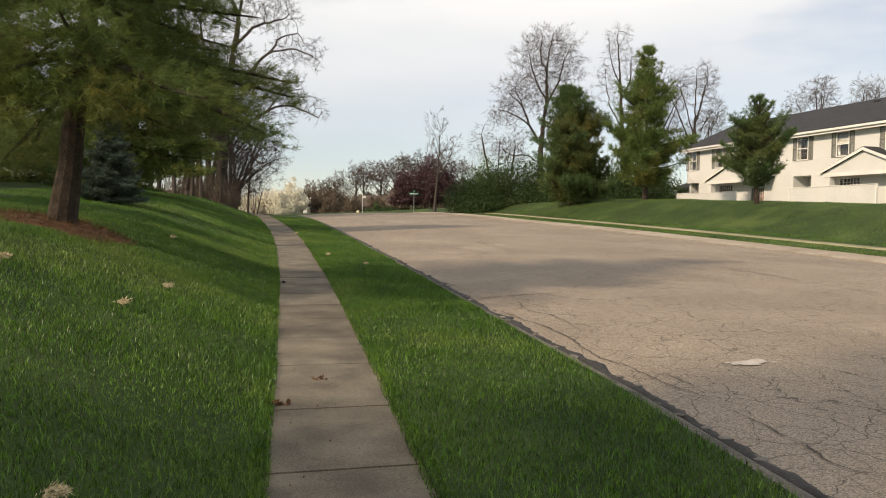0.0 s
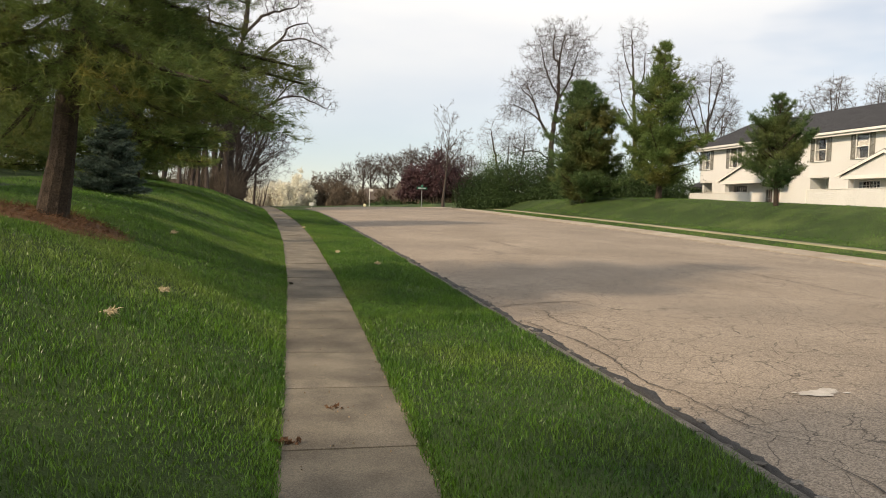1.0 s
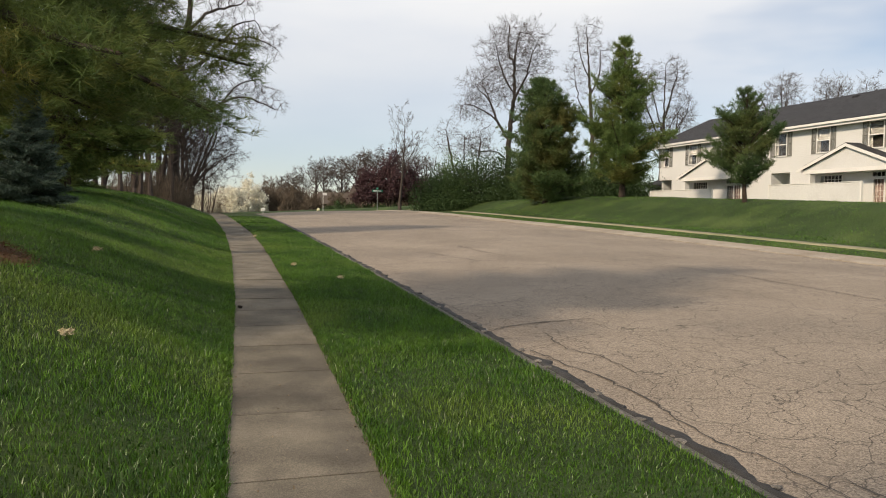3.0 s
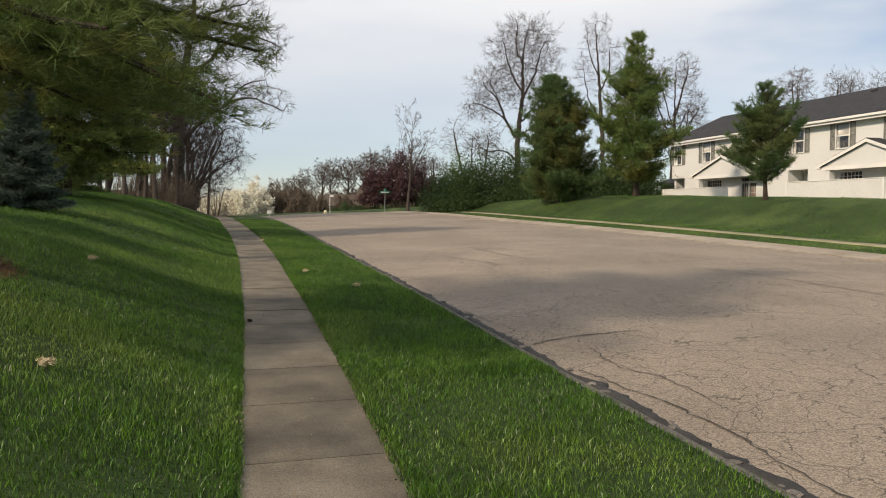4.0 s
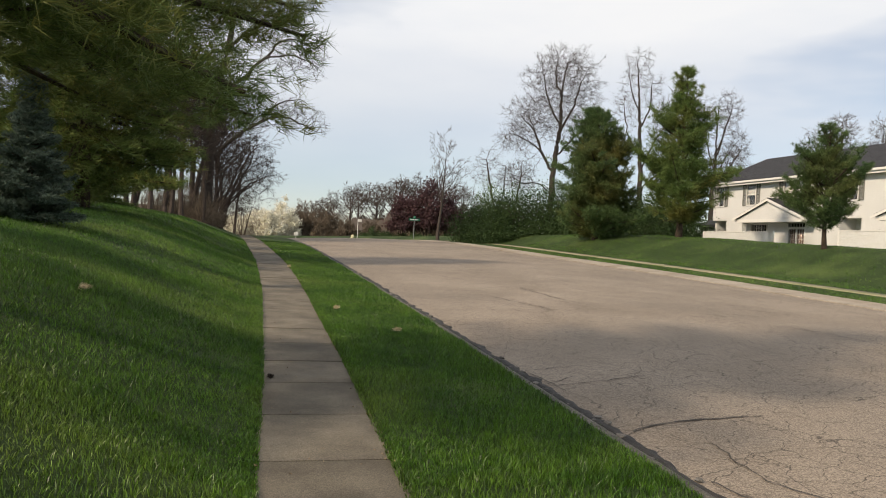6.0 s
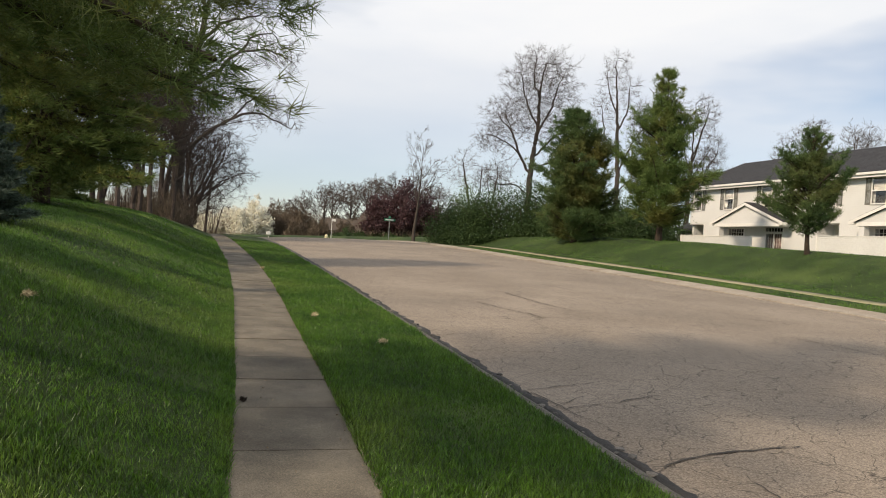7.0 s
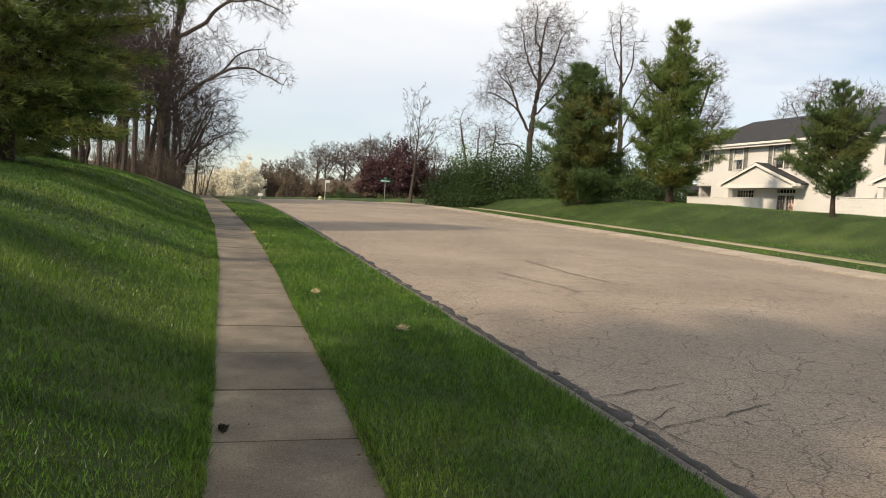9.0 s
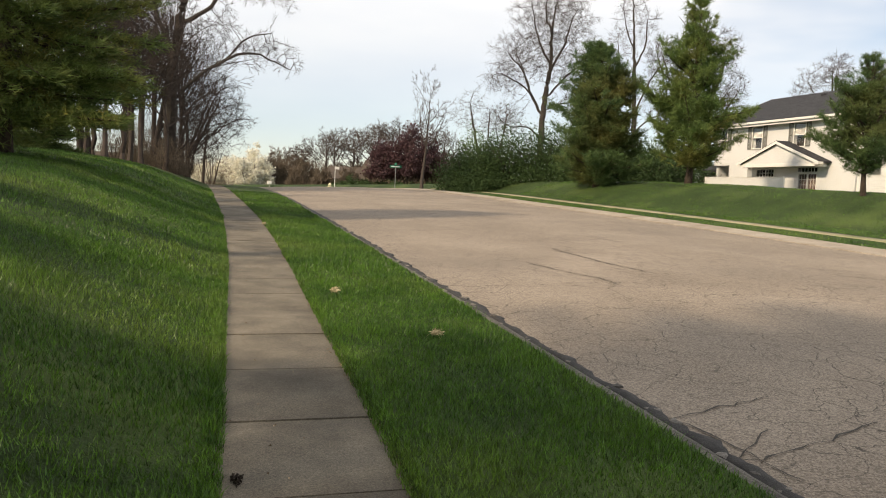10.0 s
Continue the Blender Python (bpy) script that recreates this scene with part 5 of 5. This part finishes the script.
ac = thing("air_conditioner", (HX - 0.55, 37.35, BASE - 0.02), "dark metal air conditioning unit on the ground", "air conditioner")
box_part("body", (-0.4, -0.4, 0), (0.4, 0.4, 0.75), M_METALBOX, ac, bevel=0.04)
b = Buf()
b.tube([(0, 0, 0.75), (0, 0, 0.79)], [0.33, 0.33], 16)
part("grille", b, M_POST, ac)
box_part("meter_box", (HX - 0.13, 39.1, 2.65), (HX - 0.002, 39.4, 2.95), M_POST, house, "grey meter box")

# ---- small houses, sign, hydrant and boxes at the bend ----
def far_house(name, at, w, d, h, roof, wall_mat, label):
    top = thing(name, at, label, "house")
    b = Buf()
    b.box((-w / 2, -d / 2, -0.3), (w / 2, d / 2, h))
    part("wall", b, wall_mat, top)
    r = Buf()
    r.prism(((-d / 2 - 0.5, h), (d / 2 + 0.5, h), (0, h + roof)), 0, -w / 2 - 0.5, w / 2 + 0.5)
    part("roof", r, M_FARROOF, top)
    for k in (-0.3, 0.1, 0.32):
        box_part("window", (w * k - 0.5, -d / 2 - 0.04, h * 0.35), (w * k + 0.5, -d / 2 - 0.002, h * 0.8), M_DARK, top)
    return top


far_house("brick_bungalow", (25.5, 108, 1.4), 13, 8, 2.1, 1.6, M_TAN, "low tan bungalow behind the purple trees")
far_house("bungalow", (16.6, 112, 1.2), 3.2, 6, 1.4, 1.6, M_TAN, "small gabled house among the shrubs")
far_house("brick_house", (-13.0, 98, 1.9), 16, 8, 1.1, 1.0, M_BRICK, "low red brick house beyond the trees")

sign = thing("street_sign", (16.4, 83.0, rise_at(16.4, 83) - 0.05), "green street name sign on a thin steel post", "street sign")
b = Buf()
b.tube([(0, 0, -0.2), (0, 0, 2.15)], [0.04, 0.04], 8)
part("post", b, M_POST, sign)
box_part("name_plate", (-0.55, -0.015, 2.0), (0.55, 0.015, 2.24), M_SIGN, sign, "green name plate")
box_part("name_plate", (-0.015, -0.45, 2.26), (0.015, 0.45, 2.46), M_SIGN, sign, "green name plate")
box_part("lettering", (-0.42, -0.019, 2.07), (0.40, -0.0155, 2.17), M_SIGNBAR, sign)

hyd = thing("fire_hydrant", (11.75, 92.2, rise_at(11.75, 92) - 0.25), "cream fire hydrant by the kerb", "fire hydrant")
b = Buf()
b.tube([(0, 0, 0), (0, 0, 0.06), (0, 0, 0.061), (0, 0, 0.6), (0, 0, 0.62), (0, 0, 0.68), (0, 0, 0.8), (0, 0, 0.86)], [0.2, 0.2, 0.13, 0.13, 0.19, 0.19, 0.11, 0.03], 12)
part("body", b, M_HYDRANT, hyd)
for way in ((1, 0), (-1, 0), (0, -1)):
    b = Buf()
    b.tube([(0.1 * way[0], 0.1 * way[1], 0.45), (0.24 * way[0], 0.24 * way[1], 0.45)], [0.07, 0.075], 10)
    part("outlet", b, M_HYDRANT, hyd)
post = thing("sign_post", (12.45, 93.5, rise_at(12.45, 93) - 0.2), "white sign on a pale post", "sign")
b = Buf()
b.tube([(0, 0, -0.1), (0, 0, 2.55)], [0.035, 0.03], 8)
part("post", b, M_WHITE, post)
box_part("plate", (-0.05, -0.03, 2.25), (0.42, -0.005, 2.52), M_WHITE, post)
box = thing("mailbox", (6.4, 101.4, rise_at(6.4, 101) - 0.1), "small white mailbox on a post", "mailbox")
b = Buf()
b.tube([(0, 0, -0.1), (0, 0, 0.6)], [0.05, 0.05], 6)
part("post", b, M_WHITE, box)
box_part("body", (-0.25, -0.3, 0.6), (0.25, 0.3, 1.0), M_WHITE, box, bevel=0.05)


# ---- kerbs and the street's edge ----
def kerb_run(name, line, y0, y1, step, inner, outer, top, drop, material, label, lip=0.5):
    """Kerb stones end to end along a line; inner and outer are offsets across the street."""
    k = tagged(new(name), label, "kerb", kind="structure")
    y = y0
    while y < y1:
        e = y + step - 0.015
        b = Buf()
        for yy in (y, e):
            x = line(yy)
            s = rise_at(x, yy)
            b.v += [Vector((x + inner, yy, s - 0.35)), Vector((x + outer, yy, s - 0.35)), Vector((x + outer, yy, s + drop)), Vector((x + inner + (outer - inner) * lip, yy, s + top)), Vector((x + inner, yy, s + top))]
        b.f += [(0, 1, 2, 3, 4), (9, 8, 7, 6, 5)] + [(i, i + 5, (i + 1) % 5 + 5, (i + 1) % 5) for i in range(5)]
        part("kerb_stone", fixed(b.mesh("kerb_stone")), material, k)
        y += step
    return k


kerb_run("kerb_near", kerb_near, -12, 84, 3.0, -0.02, 0.17, -0.035, -0.075, M_KERB_OLD, "weathered concrete kerb, half buried by grass")
kerb_run("kerb_far", kerb_far, -12, 82, 3.0, 0.18, -0.92, 0.03, -0.040, M_KERB, "pale rounded concrete kerb and gutter", 0.2)

# broken tar strip along the near edge of the asphalt
random.seed(21)
rows = []
y = -4.0
while y < 70:
    x = kerb_near(y) + 0.16
    w = 0.085 + 0.07 * noise.noise((0, y * 0.9, 2.0)) + 0.06 * noise.noise((0, y * 3.3, 5.0)) + 0.035 * random.random()
    j = 0.02 * random.uniform(-1, 1) + 0.05 * noise.noise((3, y * 1.7, 8.0))
    z = rise(y) - 0.075
    rows.append([(x + j - 0.03, y, z - 0.03), (x + j, y, z + 0.008), (x + j + w * 0.5, y, z + 0.014 + 0.008 * random.random()), (x + j + w, y, z + 0.004), (x + j + w + 0.02, y, z - 0.03)])
    y += 0.07 if y < 30 else 0.25
tagged(strip("road_edge", rows, M_TAR), "black broken tar strip at the asphalt's edge", "road edge", kind="structure")

# loose rubble along it
random.seed(22)
stone_meshes = []
for k in range(5):
    bm = bmesh.new()
    bmesh.ops.create_icosphere(bm, subdivisions=1, radius=1)
    for v in bm.verts:
        v.co = Vector((v.co.x * 1.3, v.co.y, v.co.z * 0.45)) * random.uniform(0.7, 1.15)
    me = bpy.data.meshes.new("stone")
    bm.to_mesh(me)
    bm.free()
    me.materials.append(M_STONE)
    stone_meshes.append(me)
rubble = tagged(new("rubble"), "small broken pieces of concrete along the kerb", "rubble", kind="stuff")
for k in range(260):
    y = random.uniform(4, 26) if k < 210 else random.uniform(26, 45)
    s = random.choice((0.014, 0.022, 0.03, 0.045))
    o = new("stone", random.choice(stone_meshes))
    o.parent = rubble
    x = kerb_near(y) + random.uniform(0.02, 0.26)
    o.location = (x, y, rise(y) - 0.072 + s * 0.2)
    o.scale = (s, s, s)
    o.rotation_euler = (0, 0, random.uniform(0, 6))


# ---- cracks and repairs in the road ----
def crack(pts, width, seed, label, bits=0.045):
    """A filled crack that follows a line in jagged steps."""
    random.seed(seed)
    rows_, line = [], []
    for (x0, y0), (x1, y1) in zip(pts[:-1], pts[1:]):
        n = max(2, int(math.hypot(x1 - x0, y1 - y0) / 0.10))
        for i in range(n):
            t = i / n
            line.append((x0 + (x1 - x0) * t + random.gauss(0, bits * 0.35), y0 + (y1 - y0) * t + random.gauss(0, bits * 0.35)))
    for i, (x, y) in enumerate(line):
        a, b_ = line[max(0, i - 1)], line[min(len(line) - 1, i + 1)]
        d = Vector((b_[0] - a[0], b_[1] - a[1])).normalized()
        w = 0.6 * width * random.uniform(0.3, 1.3) * (0.35 + 0.65 * math.sin(math.pi * (i + 0.5) / len(line)) ** 0.5)
        z = road_z(x, y)
        rows_.append([(x - d.y * w / 2, y + d.x * w / 2, road_z(x - d.y * w / 2, y + d.x * w / 2) + 0.006), (x + d.y * w / 2, y - d.x * w / 2, road_z(x + d.y * w / 2, y - d.x * w / 2) + 0.006)])
    return tagged(strip("road_crack", rows_, M_SEAL), label, "crack", "road cracks")


crack([(3.05, 14.98), (3.33, 15.13), (3.79, 15.23), (4.7, 15.31)], 0.05, 500, "long dark filled crack across the lane")
crack([(3.01, 13.74), (3.16, 12.44), (3.17, 11.55), (3.05, 10.6), (3.16, 9.97), (3.19, 9.19), (3.28, 8.88)], 0.035, 501, "jagged open crack near the kerb")
crack([(3.01, 9.94), (3.36, 9.68), (3.38, 9.0)], 0.02, 502, "fine crack near the kerb")
crack([(3.23, 8.41), (3.24, 7.75), (3.16, 7.21), (3.25, 6.9)], 0.03, 503, "jagged open crack near the kerb")
crack([(6.76, 27.58), (6.8, 25.63), (7.04, 23.99)], 0.07, 504, "dark filled crack in the road")
crack([(9.05, 30.72), (9.34, 28.79)], 0.06, 505, "dark filled crack in the road")
crack([(5.28, 25.58), (5.49, 24.42), (5.74, 23.73), (5.74, 23.03)], 0.06, 506, "dark filled crack in the road")
crack([(6.58, 25.85), (6.97, 25.18)], 0.05, 507, "dark filled crack in the road")
crack([(9.77, 22.16), (10.14, 19.49), (10.15, 16.84), (10.12, 14.14)], 0.05, 508, "long straight joint in the asphalt")
crack([(2.83, 17.76), (3.06, 17.41), (3.11, 16.84), (3.14, 16.31)], 0.03, 509, "jagged open crack near the kerb")
crack([(2.97, 17.54), (3.61, 17.72), (4.18, 17.85)], 0.025, 510, "jagged open crack near the kerb")
crack([(3.52, 17.18), (2.91, 16.74), (3.5, 16.85), (4.54, 17.2)], 0.03, 511, "jagged open crack in the road")
crack([(3.59, 14.69), (3.41, 13.65), (3.59, 13.27), (3.61, 12.79), (3.46, 12.03)], 0.025, 512, "jagged open crack near the kerb")
random.seed(33)
spill = thing("pale_patch", (4.42, 9.88, 0), "small white patch of spilled filler on the asphalt", "road patch")
for cx, cy, rx, ry in ((4.42, 9.88, 0.19, 0.10), (4.56, 9.95, 0.10, 0.07), (4.24, 9.86, 0.05, 0.03), (4.20, 9.93, 0.025, 0.02), (4.68, 9.84, 0.035, 0.02)):
    bm = bmesh.new()
    bmesh.ops.create_circle(bm, cap_ends=True, radius=1, segments=44)
    for v in bm.verts:
        a = math.atan2(v.co.y, v.co.x)
        r = 1 + 0.35 * noise.noise((math.cos(a) * 2, math.sin(a) * 2, 1.3 + cx)) + 0.16 * random.uniform(-1, 1)
        x, y = cx + rx * r * math.cos(a), cy + ry * r * math.sin(a)
        v.co = (x - 4.42, y - 9.88, road_z(x, y) + 0.008)
    part("splash", bm, M_PATCH, spill)

# ---- the pavement's slabs ----
pave = tagged(new("pavement"), "narrow concrete pavement of square slabs between lawns", "pavement", kind="structure")
bed = []
for y in [q for q in Y_ROWS if -12 <= q <= 90]:
    a = walk_left(y)
    bed.append([(a + 0.005, y, rise(y) - 0.03), (a + WALK_W - 0.005, y, rise(y) - 0.03)])
part("joint_bed", strip("joint_bed", bed, M_GAP).data, M_GAP, pave)
bpy.data.objects.remove(bpy.data.objects["joint_bed"])
random.seed(44)
seams = [8.86 - 1.3 * k for k in range(16, 0, -1)] + [8.86, 10.33, 11.65, 12.94, 14.13, 15.33, 16.53, 17.63, 18.81, 19.97, 21.04, 22.12] + [22.12 + 1.15 * k for k in range(1, 52)]
for y, y_next in zip(seams[:-1], seams[1:]):
    e = y_next - 0.016
    tilt = random.gauss(0, 0.004)
    b = Buf()
    lift = random.uniform(-0.004, 0.005)
    n = 5
    for i in range(n):
        t = i / (n - 1)
        yy = y + (e - y) * t
        a = walk_left(yy)
        z = rise(yy) + lift + tilt * (t - 0.5)
        edge = -0.008 if i in (0, n - 1) else 0
        b.v += [Vector((a, yy, z - 0.09)), Vector((a, yy, z - 0.008)), Vector((a + 0.012, yy, z + edge)), Vector((a + WALK_W - 0.012, yy, z + edge)), Vector((a + WALK_W, yy, z - 0.008)), Vector((a + WALK_W, yy, z - 0.09))]
    for i in range(n - 1):
        for j in range(5):
            q = i * 6 + j
            b.f.append((q, q + 1, q + 7, q + 6))
    b.f += [(5, 4, 3, 2, 1, 0), tuple(6 * (n - 1) + i for i in range(6))]
    part("slab", fixed(b.mesh("slab")), M_WALK, pave)

# leaf litter on the slabs, mulch round the pine, dry clumps in the grass
random.seed(45)
lit = thing("leaf_litter", (0.03, 16.72, rise(16.72)), "small dark clump of dead leaves on the pavement", "leaf litter")
c = [(random.gauss(0, 0.010), random.gauss(0, 0.026), abs(random.gauss(0.005, 0.006)) + 0.003) for _ in range(46)]
part("leaves", triangles("leaves", leaves(c, 0.012, 3, 0.018)), M_DEBRIS, lit)
for (x, y, n, r) in ((-0.36, 8.98, 34, 0.03), (0.02, 9.7, 10, 0.02)):
    lit = thing("leaf_litter", (x, y, rise(y)), "scrap of brown dead leaves on the pavement", "leaf litter")
    c = [(random.gauss(0, 0.05), random.gauss(0, 0.015), abs(random.gauss(0.004, 0.006)) + 0.003) for _ in range(n)]
    part("leaves", triangles("leaves", leaves(c, 0.02, 2, 0.03)), M_MULCH, lit)


crumbs = []
random.seed(47)
for _ in range(620):
    y = 5.5 + 22 * random.random() ** 1.3
    u = random.random()
    x = walk_left(y) + (WALK_W - abs(random.gauss(0, 0.035)) if u < 0.6 else abs(random.gauss(0, 0.03)) if u < 0.8 else random.uniform(0.05, WALK_W - 0.05))
    crumbs.append((x, y, rise(y) + 0.007))
tagged(part("crumbs", triangles("crumbs", leaves(crumbs, 0.012, 2, 0.015)), M_CRUMB), "scattered dry grass and leaf crumbs on the pavement", "litter", kind="stuff")


def ring_of(x, y, r, material, label, name, seed, count, size):
    random.seed(seed)
    top = thing(name, (x, y, 0), label, name.replace("_", " "))
    rows_ = []
    for i in range(7):
        q = i / 6
        rows_.append([])
        for k in range(25):
            a = 2 * math.pi * k / 24
            rr = r * q * (1 + 0.18 * noise.noise((math.cos(a) * 1.5, math.sin(a) * 1.5, seed)))
            px, py = rr * math.cos(a), rr * math.sin(a)
            rows_[-1].append((px, py, ground_z(x + px, y + py) + 0.07 * (1 - q ** 3) - 0.01))
    part("bed", strip("bed_sheet", rows_, material).data, material, top)
    bpy.data.objects.remove(bpy.data.objects["bed_sheet"])
    c = []
    for _ in range(count):
        a, rr = random.uniform(0, 6.283), r * math.sqrt(random.random())
        px, py = rr * math.cos(a), rr * math.sin(a)
        c.append((px, py, ground_z(x + px, y + py) + 0.075 * (1 - (rr / r) ** 3)))
    part("straw", triangles("straw", needles(c, [(1, 0, 0.1)] * count, 3, size, 0.008, 1.2)), material, top)


ring_of(-3.26, 15.46, 1.05, M_MULCH, "ring of reddish pine straw round the trunk", "mulch_bed", 3, 900, 0.10)
for i, (x, y) in enumerate(((-1.73, 10.83), (-2.85, 11.2), (-1.5, 12.6), (1.896, 19.7), (1.3, 21.9), (-1.38, 6.55), (1.1, 31.0), (-1.9, 17.8))):
    random.seed(300 + i)
    z = ground_z(x, y)
    top = thing("dry_clump", (x, y, z), "small clump of dry straw in the grass", "dry grass", "dry clumps")
    c = [(random.gauss(0, 0.024), random.gauss(0, 0.028), random.uniform(0.05, 0.08)) for _ in range(70)]
    part("straw", triangles("straw", needles(c, [(1, 0, 0.15)] * 70, 3, 0.045, 0.007, 0.7)), M_STRAW, top)


# ---- grass blades ----
gz = np.vectorize(ground_z)


def blades(n, y0, y1, pick, height, width):
    """Roots, half widths, middles and tips of n blades."""
    ys = rng.uniform(y0, y1, n)
    xs = np.array([pick(y) for y in ys])
    zs = gz(xs, ys)
    lean = rng.normal(size=(n, 2)) * 0.40
    patchy = np.array([0.8 + 0.45 * noise.noise((x * 1.3, y * 1.3, 0.5)) for x, y in zip(xs, ys)])
    h = height * rng.uniform(0.55, 1.2, n) * patchy
    a = rng.uniform(0, 6.283, n)
    side = np.stack([np.cos(a), np.sin(a), 0 * a], 1) * (width * rng.uniform(0.6, 1.3, n))[:, None] / 2
    p = np.stack([xs, ys, zs - 0.005], 1)
    mid = p + np.stack([lean[:, 0] * h * 0.35, lean[:, 1] * h * 0.35, h * 0.6], 1)
    tip = p + np.stack([lean[:, 0] * h, lean[:, 1] * h, h * 0.95], 1)
    return p, side, mid, tip


def grass(name, near, far, label):
    """Bent blades of five points near the path and plain pointed ones further off, in one mesh."""
    v, loops, starts, base, at = [], [], [], 0, 0
    for sets, order, begin in ((near, (0, 1, 2, 3, 3, 2, 4), (0, 4)), (far, (0, 1, 2), (0,))):
        if not sets:
            continue
        P, S, Mi, T = (np.concatenate([q[i] for q in sets]) for i in range(4))
        corner = [P - S, P + S, Mi + S * 0.8, Mi - S * 0.8, T] if len(order) == 7 else [P - S, P + S, T]
        n, k = len(P), len(corner)
        v.append(np.stack(corner, 1).reshape(-1, 3))
        loops.append((base + k * np.arange(n)[:, None] + np.array(order)).ravel())
        starts.append((at + len(order) * np.arange(n)[:, None] + np.array(begin)).ravel())
        base, at = base + k * n, at + len(order) * n
    v, loops, starts = np.concatenate(v), np.concatenate(loops), np.concatenate(starts)
    me = bpy.data.meshes.new(name)
    me.vertices.add(len(v))
    me.vertices.foreach_set("co", v.astype(np.float32).ravel())
    me.loops.add(len(loops))
    me.loops.foreach_set("vertex_index", loops.astype(np.int32))
    me.polygons.add(len(starts))
    me.polygons.foreach_set("loop_start", starts.astype(np.int32))
    me.update(calc_edges=True)
    tagged(part(name, me, M_BLADE), label, "grass", kind="stuff")


def left_x(reach):
    return lambda y: walk_left(y) + 0.03 - reach * rng.random() ** 1.25


def verge_x(y):
    a = walk_left(y) + WALK_W - 0.03
    return a + (kerb_near(y) + 0.02 + 0.09 * rng.random() - a) * rng.random()


def far_x(y):
    d = 0.25 + 11 * rng.random() ** 1.3
    return kerb_far(y) + (d if not 1.6 < d < 2.6 else d + 1.0)


def edge_x(y):
    a = walk_left(y)
    return a + 0.05 - 0.12 * rng.random() if rng.random() < 0.5 else a + WALK_W - 0.05 + 0.12 * rng.random()


grass("grass_left", [blades(105000, 4.5, 14.5, left_x(4.4), 0.066, 0.0058)], [blades(150000, 13.5, 23, left_x(5.4), 0.070, 0.0072), blades(75000, 22, 34, left_x(6.5), 0.074, 0.012), blades(36000, 33, 52, left_x(8.0), 0.08, 0.019)], "thick mown green grass on the bank")
grass("grass_verge", [blades(54000, 5.0, 14.5, verge_x, 0.066, 0.0058)], [blades(85000, 13.5, 23, verge_x, 0.070, 0.0072), blades(45000, 22, 34, verge_x, 0.074, 0.012), blades(20000, 33, 52, verge_x, 0.08, 0.019)], "thick mown green grass between pavement and street")
grass("grass_far", [], [blades(60000, 20, 62, far_x, 0.065, 0.024)], "mown green grass across the street")
grass("grass_edge", [blades(24000, 5.5, 26, edge_x, 0.070, 0.0052)], [], "grass growing over the pavement's edges")
